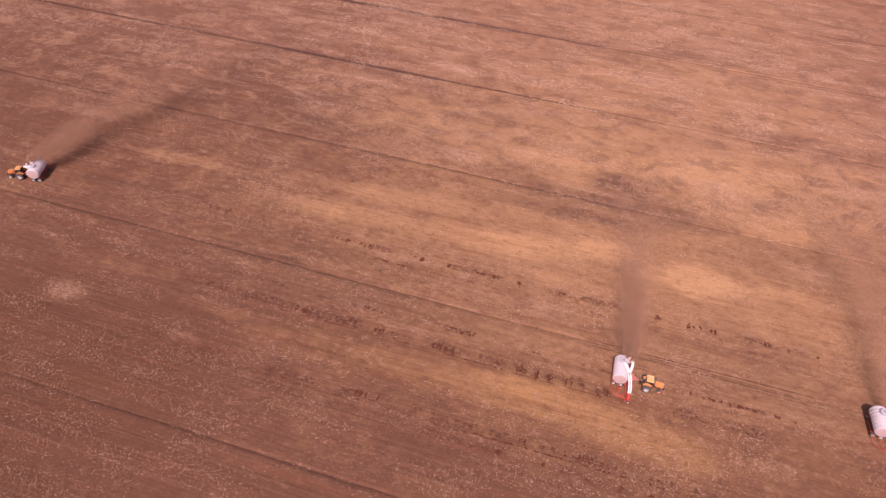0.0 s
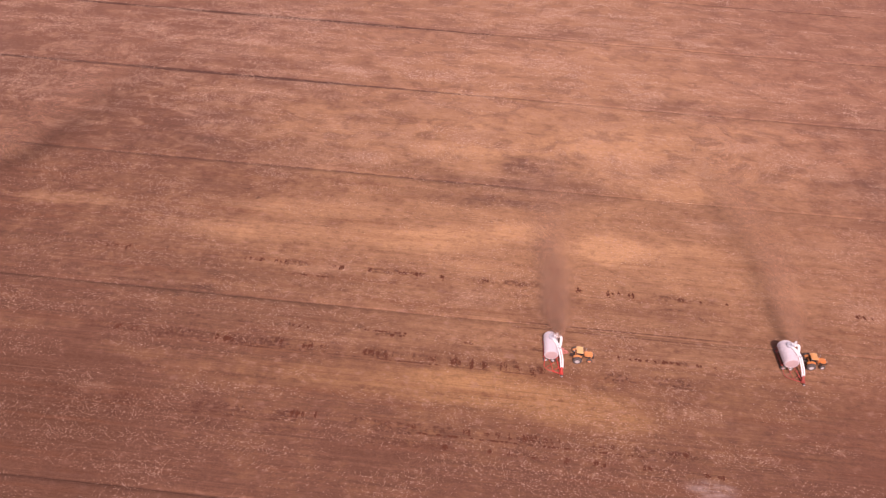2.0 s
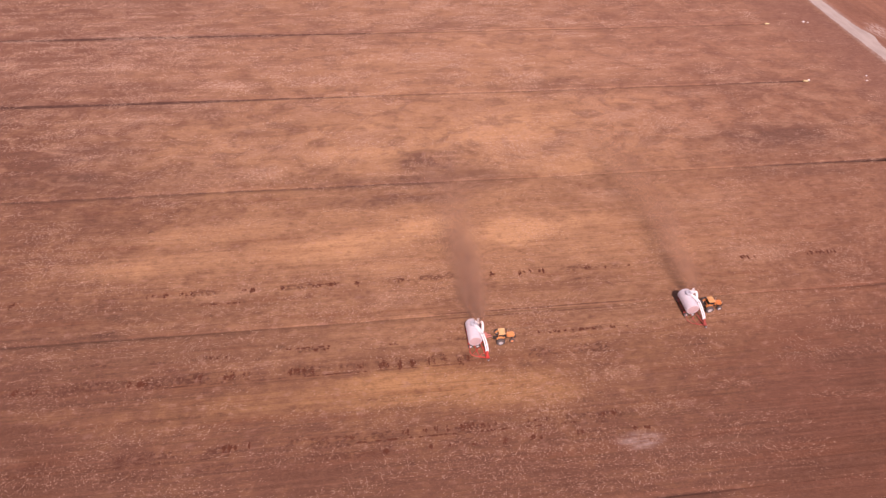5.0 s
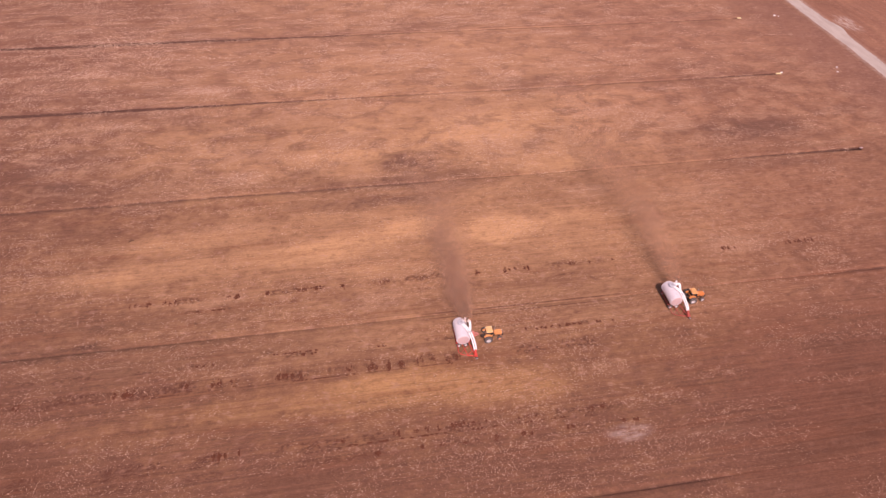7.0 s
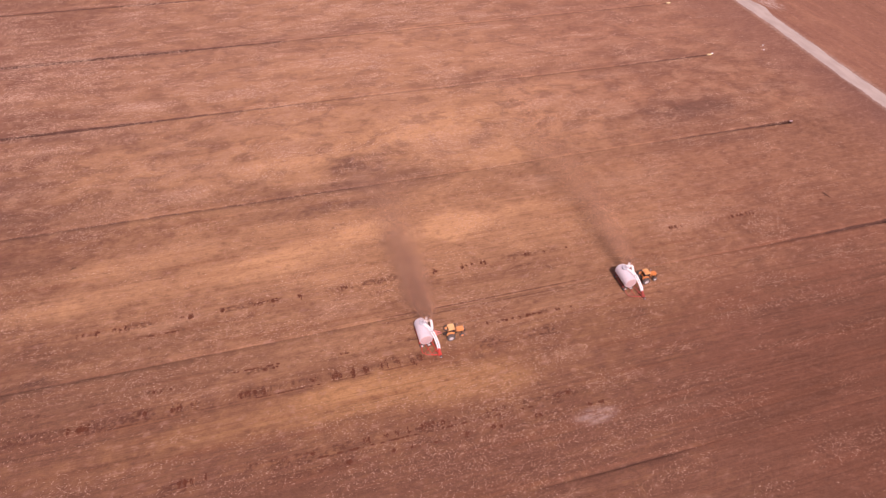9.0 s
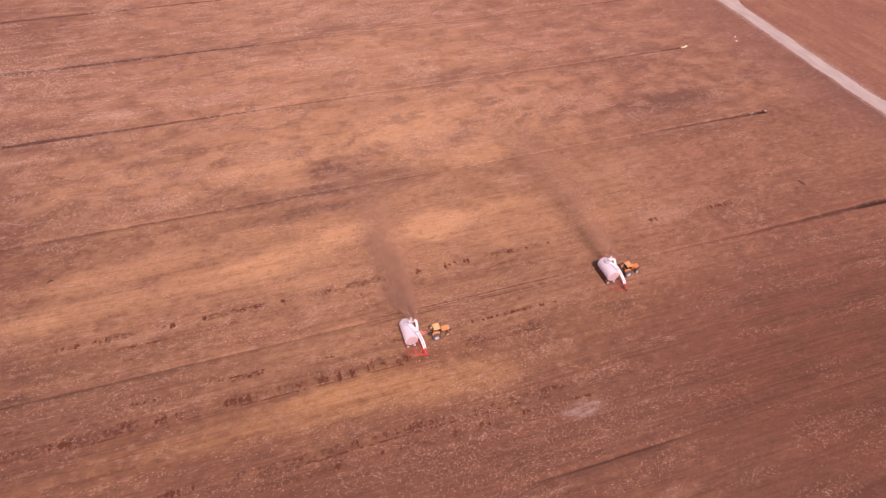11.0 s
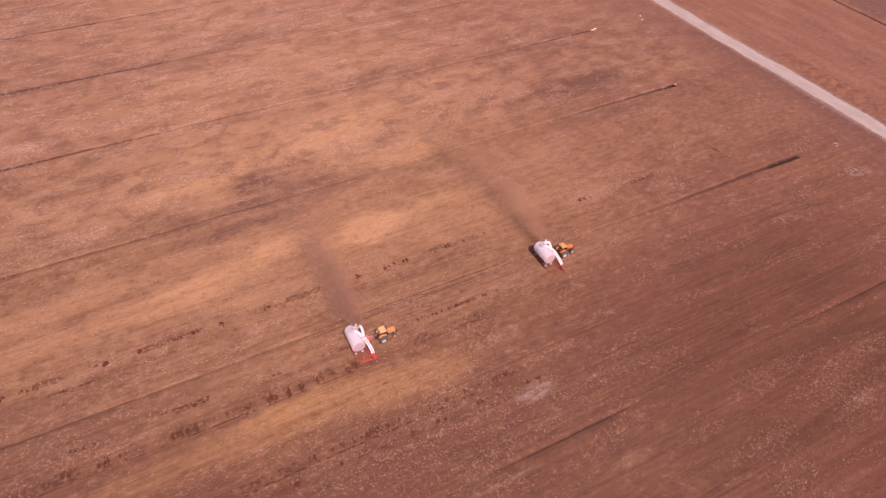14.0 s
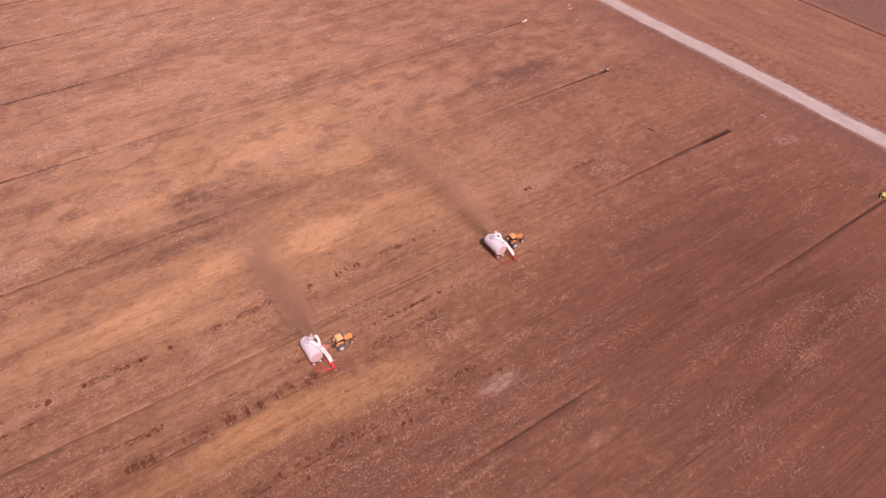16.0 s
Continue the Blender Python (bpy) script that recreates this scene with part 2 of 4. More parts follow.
    torn = m.math("MULTIPLY", m.noise(1.5, (0.7, 0.9, 1), 4, 0.65, move=(9, 21, 0)), m.span(m.noise(0.10, (1, 0.25, 1), 3, 0.6, move=(71, 5, 0)), 0.36, 0.62, 0.45, 1.1))
    scar = None
    for yc, half, k in ((10.0, 0.9, .9), (6.8, 0.35, .6), (-7.0, 0.45, .8), (-11.7, 1.3, 1.0), (-26.4, 0.8, .9), (-27.6, 0.25, .9), (-29.5, 0.8, .6), (-19.5, 0.5, .5), (16.0, 0.5, .4)):
        band = m.math("MULTIPLY", m.span(m.math("ABSOLUTE", m.math("SUBTRACT", sy, yc)), half * 1.35, half * 0.45), k)
        scar = band if scar is None else m.math("MAXIMUM", scar, band)
    scar = m.math("MULTIPLY", scar, m.span(torn, 0.40, 0.62))
    scar = m.math("MULTIPLY", scar, m.math("MULTIPLY", m.span(src.outputs[0], -95, -45), m.span(src.outputs[0], 60, 42)))
    col = m.mix(m.math("MULTIPLY", scar, 0.8), col, (0.088, 0.031, 0.019))
    # smears drawn across the pass where the head was lifted, and the thin edge of that pass
    def line(yc, half):
        return m.span(m.math("ABSOLUTE", m.math("SUBTRACT", src.outputs[1], yc)), half * 1.4, half * 0.5)
    reach = m.math("MULTIPLY", m.span(src.outputs[0], -62, -40), m.span(src.outputs[0], 22, 14))
    smear = m.math("MULTIPLY", m.span(m.noise(0.62, (1, 0.32, 1), 5, 0.68, move=(13, 2, 0)), 0.52, 0.63), m.span(m.math("ABSOLUTE", m.math("SUBTRACT", sy, -11.7)), 1.3, 0.4))
    smear = m.math("MAXIMUM", smear, m.math("MULTIPLY", line(-13.0, 0.16), m.span(m.noise(0.3, (1, 0.1, 1), 4), 0.4, 0.6)))
    col = m.mix(m.math("MULTIPLY", m.math("MULTIPLY", smear, reach), 0.6), col, (0.086, 0.028, 0.016))
    rut = m.math("MULTIPLY", m.math("MAXIMUM", line(-0.45, 0.17), m.math("MULTIPLY", line(-1.75, 0.15), 0.8)), m.span(m.noise(0.5, (1, 0.1, 1), 4, 0.6, move=(3, 1, 0)), 0.32, 0.5))
    rut = m.math("MULTIPLY", rut, m.math("MULTIPLY", m.span(src.outputs[0], 6, 16), m.span(src.outputs[0], 60, 46)))
    col = m.mix(m.math("MULTIPLY", rut, 0.8), col, (0.085, 0.034, 0.024))
    # pinkish, fibre-strewn patches far out, and the pale spill of ash
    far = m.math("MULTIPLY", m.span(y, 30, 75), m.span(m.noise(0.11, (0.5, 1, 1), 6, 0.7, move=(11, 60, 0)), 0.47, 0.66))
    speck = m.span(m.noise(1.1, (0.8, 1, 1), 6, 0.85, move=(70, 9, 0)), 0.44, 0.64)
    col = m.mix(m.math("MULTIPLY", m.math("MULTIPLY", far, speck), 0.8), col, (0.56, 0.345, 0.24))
    # flat pinkish tint over everything, stronger with y
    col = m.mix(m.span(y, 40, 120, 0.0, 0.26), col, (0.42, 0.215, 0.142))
    ash = m.math("MULTIPLY", m.blob(43.2, -32, 4.8, 1.9, p), m.span(m.noise(0.6, (0.45, 1.8, 1), 6, 0.7), 0.34, 0.64))
    ash2 = m.math("MULTIPLY", m.blob(155, -12.7, 5, 2.2, q), m.span(m.noise(1.2, detail=5), 0.42, 0.62))
    col = m.mix(m.math("MAXIMUM", m.math("MULTIPLY", ash, 0.5), m.math("MULTIPLY", ash2, 0.4)), col, (0.58, 0.46, 0.42))
    # the headland by the track, and the bare land beyond it, harrowed along the track
    beyond = m.noise(1.0, (0.55, 0.02, 1), 5, 0.6, move=(3, 9, 0))
    land = m.mix(m.span(beyond, 0.25, 0.85), (0.25, 0.117, 0.078), (0.34, 0.16, 0.098))
    land = m.mix(m.span(m.noise(0.12, (1, 0.35, 1), 6, 0.65, move=(8, 8, 0)), 0.45, 0.7, 0, 0.5), land, (0.42, 0.21, 0.125))
    land = m.mix(m.span(m.noise(0.06, (1, 0.4, 1), 5, 0.6, move=(61, 8, 0)), 0.5, 0.68, 0, 0.35), land, BROWN)
    land = m.mix(m.span(m.math("MULTIPLY_ADD", y, -0.12, x), 238, 244), land, (0.2, 0.105, 0.08))
    col = m.mix(m.span(x, 183, 190), col, land)
    edge = m.math("MULTIPLY", m.span(x, 150, 172), m.span(x, 186, 180))
    col = m.mix(m.math("MULTIPLY", edge, 0.6), col, (0.235, 0.112, 0.08))
    # pale dust thrown out beside the track, and a spill of sand
    raw = m.t.nodes.new("ShaderNodeSeparateXYZ")
    m.put(raw.inputs[0], p)
    ry = raw.outputs[1]
    off = m.math("ABSOLUTE", m.math("SUBTRACT", raw.outputs[0], m.math("MULTIPLY_ADD", ry, 0.0615, 178.7)))
    west = m.math("SUBTRACT", m.math("MULTIPLY_ADD", ry, 0.0615, 178.7), x)
    rim = m.math("MULTIPLY", m.math("MULTIPLY", m.span(west, 1.0, 4.5), m.span(west, 13.0, 6.0)), m.span(y, 95, 45, 0.2, 1.0))
    col = m.mix(m.math("MULTIPLY", rim, 0.5), col, (0.165, 0.082, 0.064))
    verge = m.math("MULTIPLY", m.span(off, 5.0, 3.0), m.span(m.noise(0.8, detail=5, rough=0.7), 0.25, 0.7))
    col = m.mix(m.math("MULTIPLY", verge, 0.6), col, (0.46, 0.37, 0.32))
    sand = m.math("MULTIPLY", m.blob(196.0, 124, 4.0, 8.5, q), m.span(m.noise(0.7, (1.6, 0.5, 1), 5, 0.7, move=(4, 4, 0)), 0.4, 0.62))
    col = m.mix(m.math("MULTIPLY", sand, 0.7), col, (0.70, 0.60, 0.53))
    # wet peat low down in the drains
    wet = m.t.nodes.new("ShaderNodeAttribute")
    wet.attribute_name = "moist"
    # wettest, deepest floors; the deep cut's shade is put into the colour too
    sump_shade = m.span(wet.outputs["Fac"], 1.7, 2.6, 0.0, 0.85)
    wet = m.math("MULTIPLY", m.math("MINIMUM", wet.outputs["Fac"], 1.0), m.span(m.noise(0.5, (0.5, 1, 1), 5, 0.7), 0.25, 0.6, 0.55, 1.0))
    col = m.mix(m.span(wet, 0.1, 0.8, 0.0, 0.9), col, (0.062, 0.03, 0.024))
    # crumbs gathered in hand-wide to metre-wide blots
    blot = m.noise(0.8, (0.6, 1.0, 1), 5, 0.62, move=(27, 81, 0), warp=0.3)
    col = m.mix(m.math("MULTIPLY", m.span(blot, 0.52, 0.68, 0.0, 0.5), m.span(y, 70, 25, 0.55, 1.0)), col, m.mix(0.6, col, DARK))
    col = m.mix(m.math("MULTIPLY", m.span(blot, 0.46, 0.30, 0.0, 0.36), m.span(dry, -0.2, 0.35, 0.3, 1.0)), col, PALE)
    crumb = m.noise(1.9, (0.75, 1.0, 1), 5, 0.72, move=(5, 66, 0))
    col = m.mix(m.span(crumb, 0.54, 0.70, 0.0, 0.38), col, m.mix(0.65, col, (0.06, 0.026, 0.016)))
    col = m.mix(m.span(crumb, 0.45, 0.30, 0.0, 0.30), col, m.mix(0.5, col, PALE))
    # grain of crumbs
    grain = m.noise(2.6, (0.6, 1.2, 1), 6, 0.75)
    fine = m.noise(11.0, detail=3, rough=0.7)
    col = m.mix(m.span(grain, 0.34, 0.72, 0.0, 0.52), col, m.mix(0.55, col, DARK))
    col = m.mix(m.span(grain, 0.42, 0.25, 0.0, 0.25), col, PALE)
    col = m.mix(m.span(fine, 0.54, 0.76, 0.0, 0.5), col, PALE)
    col = m.mix(sump_shade, col, (0.042, 0.02, 0.015))
    m.bump(m.math("ADD", m.math("MULTIPLY", grain, 1.0), m.math("MULTIPLY", lines, 0.7)), 0.10, 0.7)
    return m.surface(col, 0.96, spec=0.15)


def plain_material(name, colour, rough=0.5, metal=0.0, dirt=(0.2, 0.11, 0.07), amount=0.35, scale=2.2, spec=0.4):
    """Paint, rubber, metal or plastic with dust and wear on it."""
    m = Nodes(name)
    n = m.noise(scale, detail=6, rough=0.65)
    f = m.noise(scale * 9, detail=3)
    col = m.mix(m.span(n, 0.42, 0.75, 0.0, amount), colour, dirt)
    col = m.mix(m.span(f, 0.4, 0.8, 0.0, amount * 0.5), col, dirt)
    m.bump(f, 0.004, 0.3)
    return m.surface(col, m.span(n, 0.3, 0.7, rough, min(1, rough + 0.25)), metal, spec)


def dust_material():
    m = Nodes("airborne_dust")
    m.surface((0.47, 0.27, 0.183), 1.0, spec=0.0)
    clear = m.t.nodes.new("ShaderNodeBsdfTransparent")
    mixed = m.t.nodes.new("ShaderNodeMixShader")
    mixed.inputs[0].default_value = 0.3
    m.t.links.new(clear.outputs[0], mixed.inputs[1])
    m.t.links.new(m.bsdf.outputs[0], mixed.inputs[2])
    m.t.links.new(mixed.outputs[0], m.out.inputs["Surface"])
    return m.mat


def varied_material(name, a, b, rough=0.9):
    """Loose bits, each with its own tone."""
    m = Nodes(name)
    isl = m.t.nodes.new("ShaderNodeNewGeometry").outputs["Random Per Island"]
    n = m.noise(6.0, detail=3)
    m.bump(n, 0.01, 0.5)
    return m.surface(m.mix(m.math("ADD", m.math("MULTIPLY", isl, 0.8), m.math("MULTIPLY", n, 0.2)), a, b), rough, spec=0.03)


def gravel_material():
    m = Nodes("pale_gravel")
    n = m.noise(0.25, (1.6, 0.4, 1), 5, 0.6)
    g = m.noise(4.0, detail=6, rough=0.75)
    col = m.mix(m.span(n, 0.35, 0.7), (0.47, 0.405, 0.355), (0.39, 0.33, 0.29))
    col = m.mix(m.span(g, 0.45, 0.75, 0, 0.5), col, (0.40, 0.31, 0.26))
    m.bump(g, 0.03, 0.6)
    return m.surface(col, 0.95, spec=0.2)


def soil_material():
    m = Nodes("bare_red_soil")
    n, g = m.noise(0.5, detail=6, rough=0.65), m.noise(4.0, detail=5, rough=0.7)
    col = m.mix(m.span(n, 0.35, 0.65), (0.22, 0.10, 0.068), (0.33, 0.157, 0.097))
    m.bump(g, 0.06, 0.6)
    return m.surface(m.mix(m.span(g, 0.4, 0.75, 0, 0.4), col, DARK), 0.97, spec=0.1)


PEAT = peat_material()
SOIL = soil_material()
CLOD = varied_material("damp_peat_clods", (0.088, 0.031, 0.018), (0.150, 0.056, 0.034))
FIBRE = varied_material("bleached_wood_fibre", (0.72, 0.51, 0.395), (0.30, 0.168, 0.11))
GRAVEL = gravel_material()
DUST = dust_material()
WHITE = plain_material("white_tank_paint", (0.66, 0.62, 0.66), 0.45, amount=0.25, dirt=(0.5, 0.38, 0.34))
PIPE_WHITE = plain_material("white_hose", (0.82, 0.81, 0.82), 0.45, amount=0.15, dirt=(0.45, 0.34, 0.3))
SILVER = plain_material("grey_galvanised_metal", (0.42, 0.43, 0.47), 0.4, 0.5, amount=0.25)
# duller and pinker base colour than the white tank paint
CAP = plain_material("dull_pink", (0.60, 0.45, 0.46), 0.5, amount=0.25, dirt=(0.42, 0.28, 0.25))
RED = plain_material("red_frame_paint", (0.62, 0.06, 0.045), 0.45, amount=0.3)
DULL_RED = plain_material("dusty_red_frame_paint", (0.42, 0.075, 0.06), 0.6, amount=0.4)
FAN_GREY = plain_material("blue_grey_fan_paint", (0.5, 0.52, 0.58), 0.4, amount=0.2, dirt=(0.4, 0.33, 0.3))
PINK = plain_material("sun_bleached_red_paint", (0.66, 0.25, 0.21), 0.55, amount=0.3)
ORANGE = plain_material("orange_tractor_paint", (0.82, 0.35, 0.13), 0.35, amount=0.32)
RUST_ORANGE = plain_material("weathered_orange_paint", (0.70, 0.25, 0.075), 0.45, amount=0.3)
DULL_ROOF = plain_material("weathered_orange_roof_paint", (0.82, 0.41, 0.16), 0.45, amount=0.25)
ROOF = plain_material("amber_roof_paint", (0.89, 0.55, 0.25), 0.4, amount=0.15)
BLACK = plain_material("black_castings", (0.03, 0.028, 0.03), 0.6, amount=0.5)
RUBBER = plain_material("dusty_tyre_rubber", (0.10, 0.09, 0.09), 0.9, amount=0.6, dirt=(0.24, 0.17, 0.14))
RIM = plain_material("pale_grey_rim", (0.56, 0.55, 0.57), 0.45, 0.1, amount=0.3)
ORANGE_RIM = plain_material("orange_rim", (0.78, 0.30, 0.12), 0.45, amount=0.3)
CREAM = plain_material("cream_plastic", (0.78, 0.68, 0.38), 0.5, amount=0.25)
LIME = plain_material("yellow_green_plastic", (0.62, 0.60, 0.16), 0.5, amount=0.25)
BARK = plain_material("dark_wet_wood", (0.06, 0.03, 0.022), 0.8, amount=0.4)
GLASS = Nodes("dark_cab_glass").surface((0.03, 0.035, 0.04), 0.06, spec=0.6)
LAMP = Nodes("headlight_glass").surface((0.8, 0.8, 0.78), 0.1, spec=0.6)


# ---- building helpers ----
def mesh_of(name, bm, material, smooth=False):
    me = bpy.data.meshes.new(name)
    bmesh.ops.recalc_face_normals(bm, faces=bm.faces)
    bm.to_mesh(me)
    bm.free()
    for mat in material if isinstance(material, (list, tuple)) else (material,):
        me.materials.append(mat)
    if smooth:
        me.polygons.foreach_set("use_smooth", [True] * len(me.polygons))
        me.set_sharp_from_angle(angle=radians(38))
    return me


def part(name, bm, material, parent=None, label="", smooth=True, at=None):
    ob = new(name, mesh_of(name, bm, material, smooth))
    ob.parent = parent
    if at is not None:
        ob.matrix_basis = at
    return tagged(ob, label)


def box(bm, centre, size, bevel=0.03, turn=(0, 0, 0), taper=1.0):
    m = pose(*centre, *turn) @ Matrix.Diagonal((*size, 1))
    r = bmesh.ops.create_cube(bm, size=1.0, matrix=Matrix())
    vs = r["verts"]
    for v in vs:
        if v.co.z > 0:
            v.co.x *= taper
            v.co.y *= taper
    bmesh.ops.transform(bm, matrix=m, verts=vs)
    if bevel:
        es = list({e for v in vs for e in v.link_edges})
        bmesh.ops.bevel(bm, geom=es, offset=bevel, segments=2, affect="EDGES")
    return bm


def lathe(bm, profile, axis="y", centre=(0, 0, 0), steps=28):
    """Turns (along, radius) pairs round an axis; closed at the ends where the radius is 0."""
    rings = []
    for a, r in profile:
        ring = []
        for k in range(steps if r > 1e-6 else 1):
            t = 2 * math.pi * k / steps
            c, s = r * math.cos(t), r * math.sin(t)
            ring.append(bm.verts.new(Vector(centre) + Vector({"x": (a, c, s), "y": (c, a, s), "z": (c, s, a)}[axis])))
        rings.append(ring)
    for r0, r1 in zip(rings, rings[1:]):
        for k in range(steps):
            j = (k + 1) % steps
            if len(r0) == 1 and len(r1) == 1:
                continue
            if len(r0) == 1:
                bm.faces.new((r0[0], r1[k], r1[j]))
            elif len(r1) == 1:
                bm.faces.new((r0[k], r1[0], r0[j]))
            else:
                bm.faces.new((r0[k], r1[k], r1[j], r0[j]))
    return bm


def tube(bm, points, radius, steps=12, rounded=3, ribs=0.0):
    """A round pipe along a smooth line through the points."""
    pts = [Vector(p) for p in points]
    for _ in range(rounded):
        if len(pts) > 2:
            cut = [pts[0]]
            for a, b in zip(pts, pts[1:]):
                cut += [a.lerp(b, 0.25), a.lerp(b, 0.75)]
            pts = cut + [pts[-1]]
    side = None
    rings = []
    for i, p in enumerate(pts):
        d = (pts[min(i + 1, len(pts) - 1)] - pts[max(i - 1, 0)]).normalized()
        side = (side or d.orthogonal()) - d * d.dot(side or d.orthogonal())
        side.normalize()
        up = d.cross(side)
        r = radius * (1 + (ribs if i % 2 else 0))
        rings.append([bm.verts.new(p + r * (side * math.cos(2 * math.pi * k / steps) + up * math.sin(2 * math.pi * k / steps))) for k in range(steps)])
    for r0, r1 in zip(rings, rings[1:]):
        for k in range(steps):
            bm.faces.new((r0[k], r0[(k + 1) % steps], r1[(k + 1) % steps], r1[k]))
    bm.faces.new(rings[0][::-1])
    bm.faces.new(rings[-1])
    return bm


def bar(bm, a, b, w=0.12):
    """A square steel section from a to b."""
    a, b = Vector(a), Vector(b)
    d = b - a
    m = Matrix.Translation((a + b) / 2) @ d.to_track_quat("Z", "Y").to_matrix().to_4x4() @ Matrix.Diagonal((w, w, d.length, 1))
    bmesh.ops.create_cube(bm, size=1.0, matrix=m)
    return bm


def B():
    return bmesh.new()


def thing(name, label, category, group="", at=None):
    ob = tagged(new(name), label, category, group)
    if at is not None:
        ob.matrix_basis = at
    return ob


def wheel(parent, name, x, y, r, w, rim, lugs=18):
    """A tyre with lugs on a dished rim, axle along y; sits on the ground."""
    b = B()
    lathe(b, [(-w * .5, r * .56), (-w * .5, r * .82), (-w * .42, r * .95), (-w * .25, r), (w * .25, r), (w * .42, r * .95), (w * .5, r * .82), (w * .5, r * .56), (-w * .5, r * .56)], "y", (x, y, r), 26)
    for k in range(lugs):
        t = 2 * math.pi * (k + (0.5 if k % 2 else 0)) / lugs
        s = 1 if k % 2 else -1
        box(b, (x + math.cos(t) * r * 0.985, y + s * w * .22, r + math.sin(t) * r * 0.985), (r * .09, w * .46, r * .08), 0, (0, -math.degrees(t), 0))
    tyre = part(name, b, RUBBER, parent, smooth=True)
    b = B()
    for s in (-1, 1):
        lathe(b, [(s * w * .47, r * .58), (s * w * .40, r * .50), (s * w * .22, r * .42), (s * w * .20, r * .2), (s * w * .34, r * .17), (s * w * .36, r * .1), (s * w * .36, 0)], "y", (x, y, r), 20)
    part("rim", b, rim, tyre)
    return tyre


# ---- the ground: one sheet, with the drains sunk into it ----
DRAINS = [(-132, 150), (-87, 150), (-41.9, 154.5), (-0.9, 146.8), (43.8, 143.6), (88.3, 145.2), (132.5, 155.3), (176.5, 150), (220, 150), (264, 150)]
CROSS_DRAIN = 245.2
# how deep each drain is along x: silted up in places, deep again before its end
DEPTHS = {
    -1: ((-100, .12), (-45, .13), (-32, .24), (0, .07), (25, .06), (38, .22), (52, .2), (60, .03), (90, .04), (105, .1), (150, .42)),
    0: ((-150, .2), (-60, .2), (-20, .15), (0, .15), (10, .1), (38, .09), (50, .06), (95, .06), (105, .2), (118, .36), (133, .6), (137.5, 1.2), (147, 1.35)),
    1: ((-170, .32), (-30, .3), (10, .24), (25, .1), (95, .1), (105, .24), (125, .42), (133, .6), (136.5, 1.1), (144, 1.25)),
    2: ((-200, .46), (-60, .5), (0, .3), (60, .2), (110, .3), (145, .5)),
    3: ((-150, .72), (-40, .62), (0, .38), (60, .16), (110, .26), (140, .36), (149, .3), (150, .02), (151, .3), (155, .5)),
}


def drain_depth(k, x):
    """How deep a drain is at x."""
    rows = DEPTHS.get(k, ((-300, .4), (150, .4)))
    n = noise.noise((x * 0.03, k * 7.3, 0.5)) + 0.7 * noise.noise((x * 0.17, k * 3.1, 4.0))
    d = float(np.interp(x, [r[0] for r in rows], [r[1] for r in rows])) * (1 + 0.3 * n)
    return min(max(d, 0.015), 1.4)


def ground_height(x, y):
    z = 0.05 * noise.noise((x * 0.05, y * 0.11, 0.0)) + 0.03 * noise.noise((x * 0.3, y * 0.4, 2.0))
    return z


